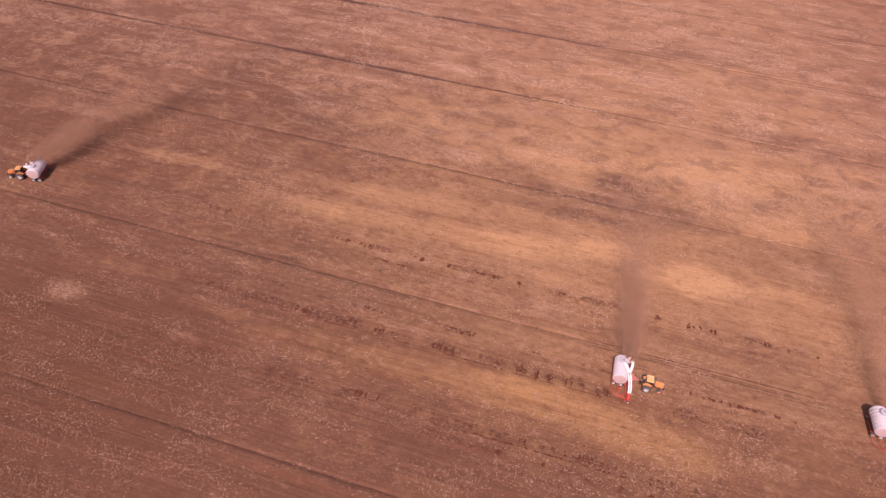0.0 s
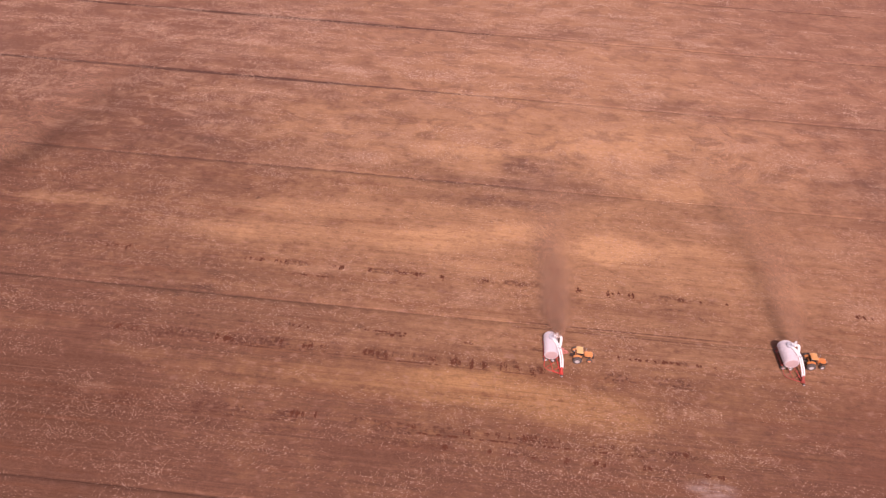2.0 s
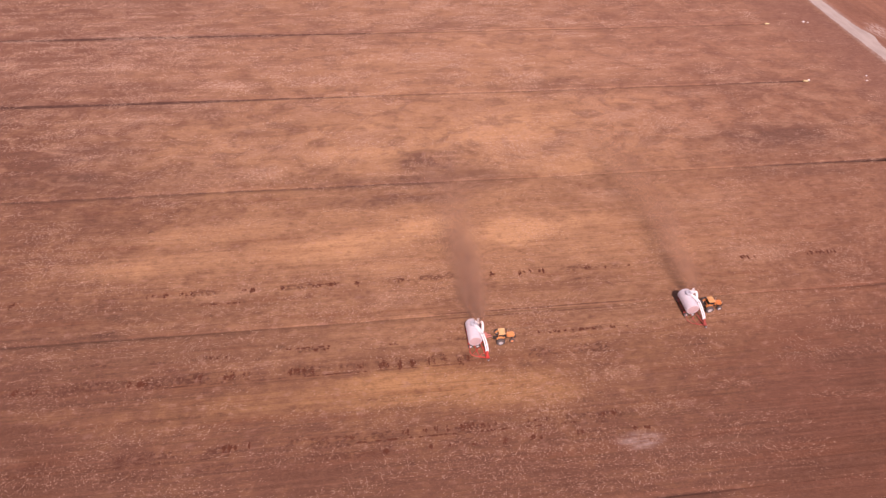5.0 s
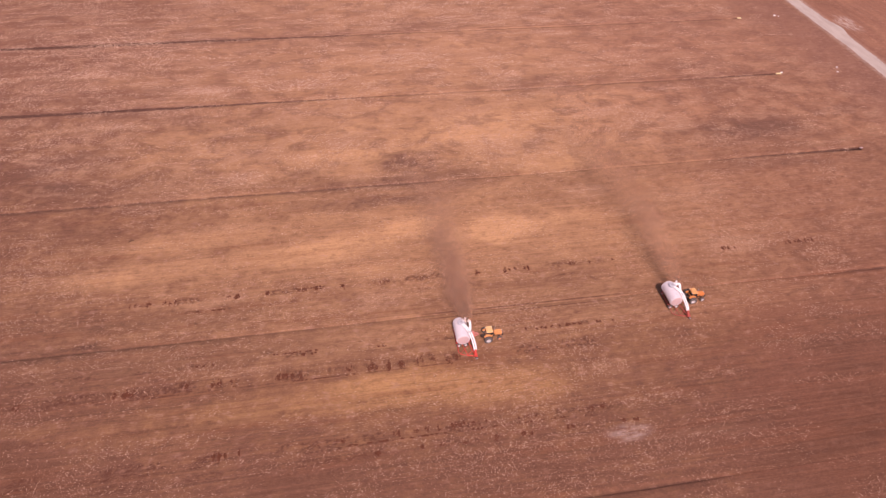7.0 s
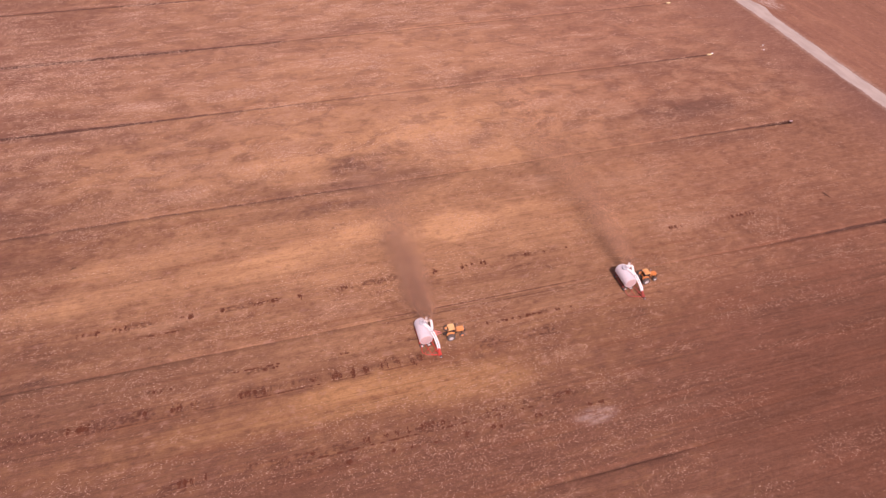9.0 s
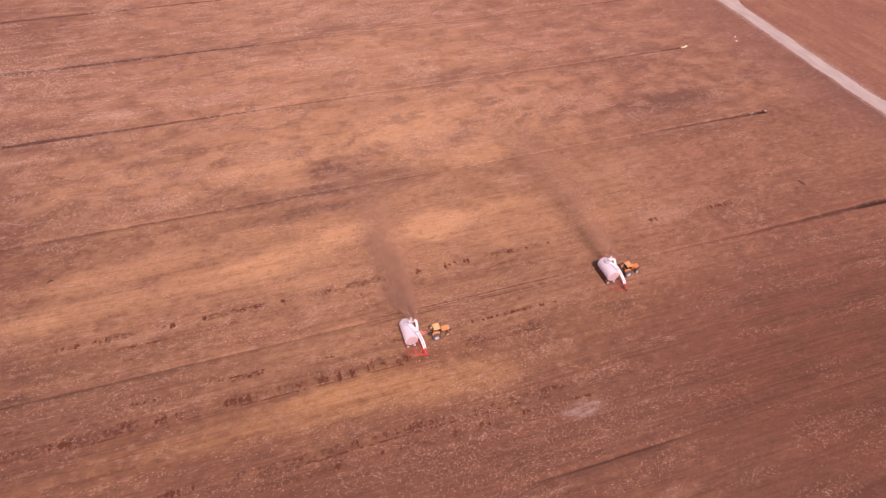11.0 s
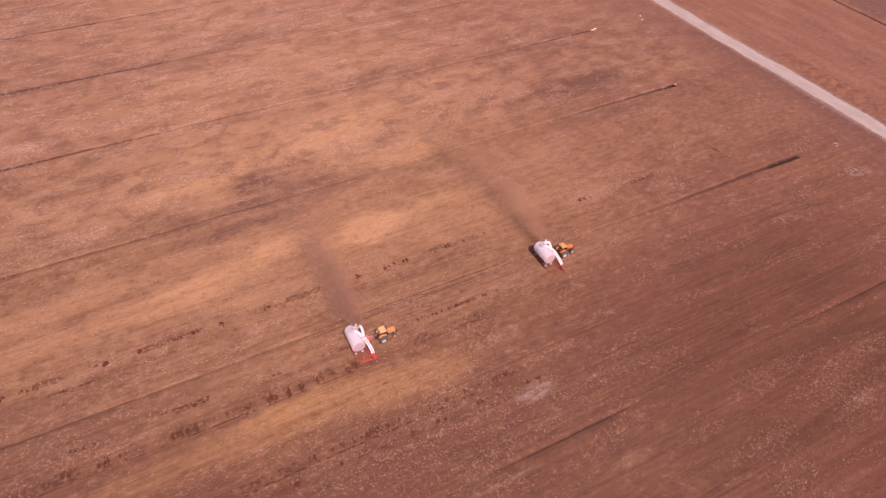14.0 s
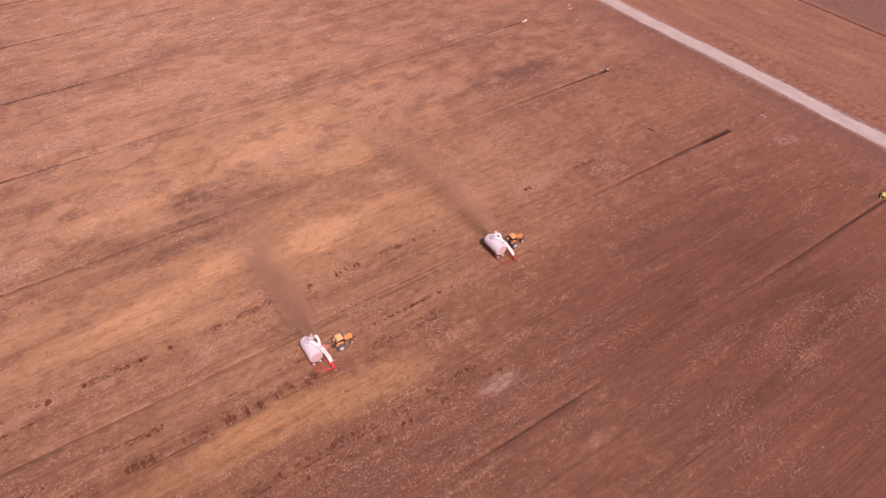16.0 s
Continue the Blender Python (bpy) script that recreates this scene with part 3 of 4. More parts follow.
def build_ground():
    xs = [-2500, -1500, -900, -600, -420, -320]
    xs += list(np.arange(-250, -130, 2.0)) + list(np.arange(-130, 170, 1.0)) + list(np.arange(170, 200, 1.0)) + list(np.arange(200, 256.1, 2.0)) + [300, 400, 600, 1000, 1600, 2500]
    for d in (-1.3, -0.7, -0.4, 0.4, 0.7, 1.3):
        xs.append(CROSS_DRAIN + d)
    for _, end in DRAINS:
        xs += [end - 0.25, end + 0.25]
    xs = sorted(set(round(float(x), 3) for x in xs))
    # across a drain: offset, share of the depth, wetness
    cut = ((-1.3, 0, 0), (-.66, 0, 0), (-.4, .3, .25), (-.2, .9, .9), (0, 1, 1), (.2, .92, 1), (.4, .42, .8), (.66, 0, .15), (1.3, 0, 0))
    rows = [(y, None, 0.0, 0, 0) for y in (-2500, -1500, -900, -500, -300, -200, 330, 450, 700, 1100, 1700, 2500)]
    for k, (yc, _) in enumerate(DRAINS):
        rows += [(yc + o, k, o, share, wet) for o, share, wet in cut]
        nxt = DRAINS[k + 1][0] if k + 1 < len(DRAINS) else yc + 44
        rows += [(yc + 3 + f * (nxt - yc - 6), None, 0.0, 0, 0) for f in np.linspace(0, 1, 14)]
    rows.sort(key=lambda r: r[0])
    verts, moist = [], []
    for y, k, o, share, wet in rows:
        for x in xs:
            z = ground_height(x, y) if abs(x) < 300 and abs(y) < 330 else 0.0
            wx = wy = w = 0.0
            if k is not None:
                end = DRAINS[k][1]
                if -330 < x < end:
                    d = drain_depth(k - 3, x)
                    z -= d * share
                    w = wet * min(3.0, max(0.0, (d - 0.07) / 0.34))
                    if abs(o) == 0.66:
                        z += min(1.0, d / 0.2) * (0.05 + 0.05 * noise.noise((x * 0.4, y, 3.0)))
                    # the cut wanders and its width changes
                    slim = 0.45 + 0.75 * min(d, 0.6) + 0.9 * max(0.0, d - 0.7)
                    slim *= 1 + 0.8 * min(1.0, max(0.0, (y - 60) / 40)) * min(1.0, max(0.0, (30 - x) / 60))
                    wy = o * (min(slim, 1.55) * (1 + 0.25 * noise.noise((x * 0.3, k * 9.0, o))) - 1) if abs(o) < 1 else 0.0
                    wy += 0.3 * noise.noise((x * 0.03, k * 5.0, 1.0)) + 0.08 * noise.noise((x * 0.35, k * 5.0, 6.0))
            c = abs(x - CROSS_DRAIN)
            if c <= 0.75 and -300 < y < 330:
                z -= (0.5 if c <= 0.45 else 0.06) * (0.8 + 0.3 * noise.noise((x, y * 0.1, 9.0)))
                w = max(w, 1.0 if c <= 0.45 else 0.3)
            slant = min(14.0, max(-14.0, 0.12 * y - 6.7))
            wx = (slant + 0.7 * noise.noise((0.0, y * 0.05, 5.0))) * max(0.0, 1 - c / 40)
            verts.append((x + wx, y + wy, z))
            moist.append(w)
    nx = len(xs)
    faces = [(j * nx + i, j * nx + i + 1, j * nx + nx + i + 1, j * nx + nx + i) for j in range(len(rows) - 1) for i in range(nx - 1)]
    me = bpy.data.meshes.new("ground")
    me.from_pydata(verts, [], faces)
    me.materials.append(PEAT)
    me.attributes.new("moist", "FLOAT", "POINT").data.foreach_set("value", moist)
    me.polygons.foreach_set("use_smooth", [True] * len(me.polygons))
    me.update()
    return tagged(new("ground", me), "milled brown peat field with straight parallel drainage ditches", "ground", kind="structure")


ground = build_ground()


def road_middle(y):
    return 178.7 + 0.0615 * y + 0.35 * math.sin(y / 13.0)


def build_road():
    """A gravel track with a low crown and ragged edges."""
    ys = np.arange(-420, 620, 1.0)
    verts, faces = [], []
    for y in ys:
        c = road_middle(y)
        wl = 2.45 + 0.45 * noise.noise((1.0, y * 0.12, 0)) + 0.4 * noise.noise((1.0, y * 0.7, 0))
        wr = 2.45 + 0.5 * noise.noise((7.0, y * 0.10, 0)) + 0.4 * noise.noise((7.0, y * 0.7, 0))
        wr += 2.2 * math.exp(-((y - 120) / 6.0) ** 2)
        for o, z in ((-wl - 0.7, -0.08), (-wl, 0.13), (-wl * .5, 0.2), (0, 0.25), (wr * .5, 0.2), (wr, 0.13), (wr + 0.7, -0.08)):
            verts.append((c + o, y, z + 0.03 * noise.noise((o, y * 0.5, 3.0))))
    for j in range(len(ys) - 1):
        for i in range(6):
            a = j * 7 + i
            faces.append((a, a + 1, a + 8, a + 7))
    me = bpy.data.meshes.new("road")
    me.from_pydata(verts, [], faces)
    me.materials.append(GRAVEL)
    me.polygons.foreach_set("use_smooth", [True] * len(me.polygons))
    return tagged(new("road", me), "pale gravel track with ragged edges across brown peat", "road", kind="structure")


road = build_road()


def build_bank():
    """Low spoil heaps thrown up on the far side of the track."""
    us, ys = np.arange(0, 9.1, 0.5), np.arange(-48, 50, 0.5)
    verts, faces = [], []
    for y in ys:
        ends = min(1.0, (y + 48) / 8, (49.5 - y) / 12)
        for u in us:
            hump = math.sin(math.pi * u / 9.0) ** 0.8 if 0 < u < 9 else 0.0
            n = 0.42 + 0.7 * noise.noise((u * 0.22, y * 0.06, 8.0)) + 0.28 * noise.noise((u * 0.6, y * 0.35, 3.0))
            gully = max(0.0, noise.noise((u * 0.1, y * 0.5, 12.0)) - 0.25)
            h = ends * hump * max(0.0, 0.85 * n - 0.8 * gully)
            verts.append((road_middle(y) + 4.4 + u + 0.5 * noise.noise((y * 0.3, u, 1.0)), y, h - 0.12 * (1 - hump)))
    k = len(us)
    for j in range(len(ys) - 1):
        for i in range(k - 1):
            a = j * k + i
            faces.append((a, a + 1, a + k + 1, a + k))
    me = bpy.data.meshes.new("spoil_bank")
    me.from_pydata(verts, [], faces)
    me.materials.append(SOIL)
    me.polygons.foreach_set("use_smooth", [True] * len(me.polygons))
    return tagged(new("spoil_bank", me), "low lumpy bank of red-brown soil beside the track", "bank", kind="structure")


bank = build_bank()


# ---- the machines ----
def suction_harvester(at, label, hub=RIM, red=RED, lip=0.07):
    """A trailed suction harvester: a drum lying across on tandem wheels, fan on top, hoses down to a suction head on its right."""
    h = thing("suction_harvester", label, "farm machine", "suction harvesters", at)
    R, Lh, zc = 1.32, 2.35, 2.38
    b = B()
    lathe(b, [(-Lh, 0), (-Lh, R * .9), (-Lh + .05, R * .975), (-Lh + .14, R), (Lh - .14, R), (Lh - .05, R * .975), (Lh, R * .9), (Lh, 0)], "y", (0, 0, zc), 40)
    tank = part("tank", b, WHITE, h, "white cylindrical steel tank lying across the frame")
    for k in range(7):
        y = -Lh + 0.25 + k * (2 * Lh - 0.5) / 6
        b = B()
        lathe(b, [(y - .045, R - .01), (y - .03, R + lip), (y + .03, R + lip), (y + .045, R - .01)], "y", (0, 0, zc), 40)
        part("hoop", b, WHITE, tank)
    for s in (-1, 1):
        b = B()
        lathe(b, [(s * (Lh + .0), R * .93), (s * (Lh + .05), R * .93), (s * (Lh + .05), R * .87), (s * (Lh + .0), R * .87)], "y", (0, 0, zc), 40)
        part("end_flange", b, WHITE, tank)
    for s in (-1, 1):
        b = B()
        lathe(b, [(s * (Lh + .012), R * .86), (s * (Lh + .045), R * .8), (s * (Lh + .07), R * .4), (s * (Lh + .075), 0)], "y", (0, 0, zc), 40)
        part("end_plate", b, CAP, tank, "dull pinkish round end plate")
    # fan with its round casing and square outlet
    b = B()
    lathe(b, [(zc + R - .25, .72), (zc + R + .3, .72), (zc + R + .38, .62), (zc + R + .38, .34), (zc + R + .3, .32), (zc + R + .3, 0)], "z", (.1, .95, 0), 28)
    fan = part("fan_casing", b, FAN_GREY, h, "blue-grey round fan casing")
    b = B()
    lathe(b, [(zc + R + .31, .27), (zc + R + .4, .2), (zc + R + .4, 0)], "z", (.1, .95, 0), 20)
    part("fan_inlet", b, SILVER, fan, "grey fan inlet")
    b = B()
    box(b, (0.85, 1.2, zc + R + .1), (1.0, 0.62, 0.5), 0.04, (0, 12, 8))
    part("outlet_box", b, PIPE_WHITE, fan)
    b = B()
    tube(b, [(1.2, 1.25, zc + R + .05), (1.75, 1.2, zc + R + .1), (1.85, 0.9, zc + R - .15), (1.8, 0.1, zc + R - .9), (1.7, -.1, zc - .3)], 0.27, 14)
    part("return_duct", b, PIPE_WHITE, h, "white return duct beside the tank")
    b = B()
    lathe(b, [(zc + R + .2, .24), (zc + R + 1.0, .2), (zc + R + 1.0, .16), (zc + R + .3, .16)], "z", (.95, 1.25, 0), 16)
    part("exhaust_stack", b, PIPE_WHITE, h, "white stack that blows out dust")
    # the pair of hoses from the tank's shoulder down to the suction head
    for s in (0, 1):
        o = 0.40 * s
        b = B()
        tube(b, [(-.1 + o * .8, 0.75, zc + R + .12), (0.25 + o * .8, 0.2, zc + R + .32), (1.15 + o, -1.2, zc + R - .05), (1.72 + o, -2.5, zc - .1), (1.9 + o, -3.5, 1.62), (1.95 + o * .8, -4.05, 1.05)], 0.15, 14, ribs=0.025)
        hose = part("hose", b, PIPE_WHITE, h, "white suction hose")
        for p in ((1.2 + o, -1.45, zc + R - .25), (1.77 + o, -3.05, zc - .5)):
            b = B()
            bmesh.ops.create_cone(b, cap_ends=True, segments=14, radius1=.2, radius2=.2, depth=.07, matrix=Matrix.Translation(p) @ pose(0, 0, 0, 62, 0, -12))
            part("clamp", b, SILVER, hose)
    b = B()
    tube(b, [(2.1, -3.95, 1.15), (2.12, -4.4, .8), (2.12, -4.75, .55)], 0.26, 14)
    part("suction_pipe", b, red, h, "red pipe above the suction head")
    # frame under the tank
    b = B()
    for y in (-1.7, 1.7):
        box(b, (0, y, 0.92), (2.7, .16, .2), 0.02)
    for x in (-1.15, 0, 1.15):
        box(b, (x, 0, 0.92), (.14, 3.5, .16), 0.02)
    for x in (-1, 1):
        for y in (-1.7, 1.7):
            box(b, (x * .85, y, 1.2), (.5, .12, .6), 0.02, (0, x * 32, 0))
    part("chassis", b, red, h, "red steel chassis")
    # drawbar: pinkish A-frame with gearbox and shaft
    b = B()
    bar(b, (1.2, -1.0, .9), (3.55, -.05, .62), .16)
    bar(b, (1.2, 1.0, .9), (3.55, .05, .62), .16)
    bar(b, (1.9, -.7, .85), (1.9, .7, .85), .14)
    bar(b, (2.6, -.42, .78), (2.6, .42, .78), .12)
    box(b, (3.55, 0, .6), (.35, .2, .16), .02)
    draw = part("drawbar", b, PINK, h, "sun-bleached red A-shaped drawbar")
    b = B()
    box(b, (2.15, 0, 1.15), (1.2, .85, .6), .05)
    box(b, (2.1, 0, 1.53), (.8, .6, .22), .04)
    box(b, (3.05, 0, .95), (.7, .4, .35), .05)
    part("gearbox", b, PINK, draw, "faded red gearbox housing")
    b = B()
    tube(b, [(2.4, 0, 1.1), (3.6, 0, .85)], .09, 10)
    part("drive_shaft", b, PINK, draw)
    b = B()
    tube(b, [(2.0, .35, 1.5), (2.8, .4, 1.45), (3.6, .25, 1.0)], .03, 6)
    part("hydraulic_line", b, BLACK, draw)
    b = B()
    tube(b, [(2.0, -.3, 1.5), (2.8, -.35, 1.3), (3.6, -.2, 1.0)], .03, 6)
    part("hydraulic_line", b, BLACK, draw)
    for y in (-2.0, 2.0):
        for x in (-.78, .62):
            wheel(h, "wheel", x, y, .5, .38, hub, 14)
    # red arms and suction head reaching out to the right
    b = B()
    bar(b, (-1.0, -1.75, .92), (-1.05, -2.9, .7), .11)
    tube(b, [(-1.05, -2.85, .7), (-1.15, -3.7, .5), (-.5, -4.3, .42), (.5, -4.55, .42), (1.6, -4.8, .45)], .065, 8)
    part("curved_arm", b, red, h, "curved red arm")
    b = B()
    bar(b, (1.15, -1.75, .92), (2.0, -5.2, .45), .13)
    bar(b, (2.3, -1.5, .95), (2.3, -5.2, .45), .11)
    bar(b, (1.15, -1.75, .95), (2.3, -1.5, .95), .11)
    for y, x0 in ((-2.7, 1.4), (-3.6, 1.62), (-4.5, 1.83)):
        bar(b, (x0, y, .78 + (y + 2.7) * .13), (2.3, y, .8 + (y + 2.7) * .13), .09)
    part("lift_arm", b, red, h, "red ladder-like lift arm")
    b = B()
    bar(b, (-.2, -1.8, .9), (.55, -4.5, .45), .09)
    bar(b, (.55, -4.5, .45), (2.0, -3.5, .7), .08)
    bar(b, (-.7, -3.9, .45), (.9, -2.6, .75), .07)
    part("brace", b, red, h)
    b = B()
    box(b, (2.1, -4.85, .36), (.75, .34, .34), .05, (0, 0, -6))
    box(b, (2.1, -4.8, .62), (.65, .3, .26), .05, (0, 0, -6))
    box(b, (1.0, -4.62, .25), (1.3, .14, .14), .03, (0, 0, -14))
    part("suction_head", b, red, h, "red flat suction head close to the ground")
    b = B()
    lathe(b, [(-.13, .1), (-.13, .2), (-.09, .25), (.09, .25), (.13, .2), (.13, .1), (-.13, .1)], "y", (2.2, -5.35, .25), 18)
    gw = part("gauge_wheel", b, RUBBER, h)
    b = B()
    lathe(b, [(-.14, 0), (-.14, .15), (.14, .15), (.14, 0)], "y", (2.2, -5.35, .25), 14)
    part("rim", b, RIM, gw)
    for x in (-1.0, 1.0):
        b = B()
        box(b, (x, Lh + .1, 1.0), (.22, .06, .14), .02)
        part("tail_lamp", b, RED, h)
    return h


def tractor(at, label, front_rim, paint=ORANGE, top=ROOF):
    """A two-wheel-drive cab tractor, about four and a half metres long, heading along its own x."""
    t = thing("tractor", label, "tractor", "orange tractors", at)
    b = B()
    box(b, (0.3, 0, .82), (3.2, .46, .44), .05)
    box(b, (0.05, 0, .95), (.9, .7, .6), .06)
    part("transmission", b, BLACK, t, "black gearbox and axle castings")
    b = B()
    box(b, (0, 0, .82), (.34, 2.1, .34), .05)
    part("rear_axle", b, BLACK, t)
    b = B()
    box(b, (2.4, 0, .56), (.2, 1.5, .18), .03)
    box(b, (2.4, 0, .7), (.5, .4, .3), .04)
    part("front_axle", b, BLACK, t)
    b = B()
    box(b, (2.1, 0, 1.38), (1.6, 1.0, .8), .16)
    box(b, (2.05, 0, 1.78), (1.4, .76, .12), .05)
    hood = part("hood", b, paint, t, "orange bonnet")
    b = B()
    for k in range(5):
        box(b, (2.93, 0, 1.16 + k * .1), (.03, .6, .05), 0)
    part("grille", b, BLACK, hood, "black grille")
    for s in (-1, 1):
        b = B()
        lathe(b, [(2.9, .09), (2.96, .085), (2.97, 0)], "x", (0, s * .3, 1.58), 14)
        part("headlight", b, LAMP, hood)
        b = B()
        box(b, (2.1, s * .505, 1.14), (.9, .02, .22), .005)
        part("side_panel", b, BLACK, hood)
    b = B()
    box(b, (3.05, 0, .9), (.3, .8, .5), .05)
    part("front_weight", b, BLACK, t)
    # cab
    b = B()
    box(b, (.35, 0, 1.28), (1.35, 1.1, .42), .06)
    cab = part("cab", b, paint, t, "orange cab body")
    for x, tx in ((-.3, -.22), (.98, .88)):
        for s in (-1, 1):
            part("pillar", bar(B(), (x, s * .62, 1.4), (tx, s * .6, 2.42), .08), BLACK, cab)
    b = B()
    box(b, (.33, 0, 1.92), (1.18, 1.16, .92), .03, taper=.95)
    part("cab_glass", b, GLASS, cab, "dark cab windows")
    b = B()
    box(b, (.28, 0, 2.5), (1.3, 1.62, .2), .09)
    box(b, (.28, 0, 2.62), (.95, 1.2, .08), .04)
    roof = part("roof", b, top, cab, "amber orange cab roof")
    for x in (-.34, .9):
        for s in (-1, 1):
            part("work_lamp", box(B(), (x, s * .6, 2.47), (.1, .2, .1), .02), LAMP, roof)
    for s in (-1, 1):
        # fenders arched over the rear wheels
        b = B()
        rows = []
        for k in range(9):
            a = radians(35 + k * 14)
            rows.append([b.verts.new((math.cos(a) * rr, s * yy, .8 + math.sin(a) * rr)) for rr, yy in ((.9, .56), (.95, .6), (.95, 1.02), (.9, 1.05), (.87, 1.02), (.87, .6))])
        for r0, r1 in zip(rows, rows[1:]):
            for i in range(6):
                b.faces.new((r0[i], r0[(i + 1) % 6], r1[(i + 1) % 6], r1[i]))
        b.faces.new(rows[0])
        b.faces.new(rows[-1][::-1])
        part("fender", b, paint, t, "orange rear fender")
        wheel(t, "rear_wheel", 0, s * 1.27, .82, .58, RIM, 20)
        wheel(t, "front_wheel", 2.4, s * .86, .5, .32, front_rim, 16)
        b = B()
        bar(b, (1.05, s * .66, 1.9), (1.25, s * .98, 1.95), .03)
        box(b, (1.25, s * 1.02, 2.0), (.05, .18, .3), .015)
        part("mirror", b, BLACK, cab)
        b = B()
        for k in range(3):
            box(b, (.85, s * .72, .55 + .28 * k), (.35, .26, .04), .01)
        bar(b, (.69, s * .72, .5), (.69, s * .62, 1.25), .04)
        part("step", b, BLACK, t)
    b = B()
    tube(b, [(1.55, .33, 1.7), (1.55, .33, 2.55), (1.5, .33, 2.7)], .045, 10)
    part("exhaust_pipe", b, SILVER, t)
    b = B()
    bar(b, (-.4, 0, .62), (-1.0, 0, .55), .12)
    bar(b, (-.5, .35, .7), (-.95, .35, .62), .08)
    bar(b, (-.5, -.35, .7), (-.95, -.35, .62), .08)
    part("hitch", b, BLACK, t)
    return t


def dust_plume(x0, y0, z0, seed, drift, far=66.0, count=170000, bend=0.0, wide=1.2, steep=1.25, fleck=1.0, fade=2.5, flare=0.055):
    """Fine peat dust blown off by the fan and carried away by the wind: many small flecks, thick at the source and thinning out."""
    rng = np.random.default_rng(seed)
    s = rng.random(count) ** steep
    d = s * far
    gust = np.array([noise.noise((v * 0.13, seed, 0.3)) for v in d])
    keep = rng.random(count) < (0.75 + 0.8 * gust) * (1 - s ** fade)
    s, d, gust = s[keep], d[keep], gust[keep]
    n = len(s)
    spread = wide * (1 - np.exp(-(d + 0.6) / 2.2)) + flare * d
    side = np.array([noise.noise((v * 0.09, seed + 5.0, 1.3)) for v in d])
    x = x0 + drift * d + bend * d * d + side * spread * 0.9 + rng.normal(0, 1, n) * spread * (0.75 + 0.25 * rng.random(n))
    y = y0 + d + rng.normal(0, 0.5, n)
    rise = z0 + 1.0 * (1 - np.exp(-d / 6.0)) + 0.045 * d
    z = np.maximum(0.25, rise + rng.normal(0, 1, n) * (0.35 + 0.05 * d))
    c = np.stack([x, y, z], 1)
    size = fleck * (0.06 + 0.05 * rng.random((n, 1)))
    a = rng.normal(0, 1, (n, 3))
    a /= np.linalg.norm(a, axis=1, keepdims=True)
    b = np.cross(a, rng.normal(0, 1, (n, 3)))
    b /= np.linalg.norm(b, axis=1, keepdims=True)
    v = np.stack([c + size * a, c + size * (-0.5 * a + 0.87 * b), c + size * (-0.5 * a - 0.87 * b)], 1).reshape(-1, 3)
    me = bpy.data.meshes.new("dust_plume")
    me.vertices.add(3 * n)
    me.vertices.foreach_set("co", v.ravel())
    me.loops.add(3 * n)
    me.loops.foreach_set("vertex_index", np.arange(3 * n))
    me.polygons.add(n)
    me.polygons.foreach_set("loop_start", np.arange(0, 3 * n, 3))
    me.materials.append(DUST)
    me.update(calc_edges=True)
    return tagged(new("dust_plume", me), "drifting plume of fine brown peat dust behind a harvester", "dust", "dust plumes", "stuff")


# two machines work along +x, a third comes back along -x
near_m, mid_m, back_m = pose(17.25, -7.45, 0), pose(63.1, -3.75, 0), pose(-122.9, 5.9, 0, 0, 0, 200)
suction_harvester(near_m, "white drum suction harvester with red arms, working over dark peat", lip=0.04)
tractor(near_m @ pose(5.2, -0.55, 0), "orange cab tractor with orange front rims, pulling a harvester", ORANGE_RIM)
suction_harvester(mid_m, "white ribbed suction harvester with dusty red arms, beside a ditch", red=DULL_RED)
tractor(mid_m @ pose(4.6, -.15, 0), "weathered orange cab tractor with grey front rims, beside a ditch", RIM, RUST_ORANGE, DULL_ROOF)
suction_harvester(back_m, "white suction harvester driving back, trailing a long dust plume")
tractor(back_m @ pose(3.9, 0, 0), "weathered orange cab tractor heading back with a harvester", RIM, RUST_ORANGE, DULL_ROOF)
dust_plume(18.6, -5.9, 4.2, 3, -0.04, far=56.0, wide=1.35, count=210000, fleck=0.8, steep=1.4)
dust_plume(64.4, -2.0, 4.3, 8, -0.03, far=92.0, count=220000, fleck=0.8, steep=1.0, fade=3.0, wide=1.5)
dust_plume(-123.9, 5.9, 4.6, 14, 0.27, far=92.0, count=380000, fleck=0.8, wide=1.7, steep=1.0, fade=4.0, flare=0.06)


# ---- loose bits on the peat ----
def heap_mesh(name, verts, faces, material):
    me = bpy.data.meshes.new(name)
    n, k = len(faces), len(faces[0])
    me.vertices.add(len(verts))
    me.vertices.foreach_set("co", np.asarray(verts, dtype=np.float32).ravel())
    me.loops.add(n * k)
    me.loops.foreach_set("vertex_index", np.asarray(faces, dtype=np.int32).ravel())
    me.polygons.add(n)
    me.polygons.foreach_set("loop_start", np.arange(0, n * k, k))
    me.materials.append(material)
    me.update(calc_edges=True)
    return me


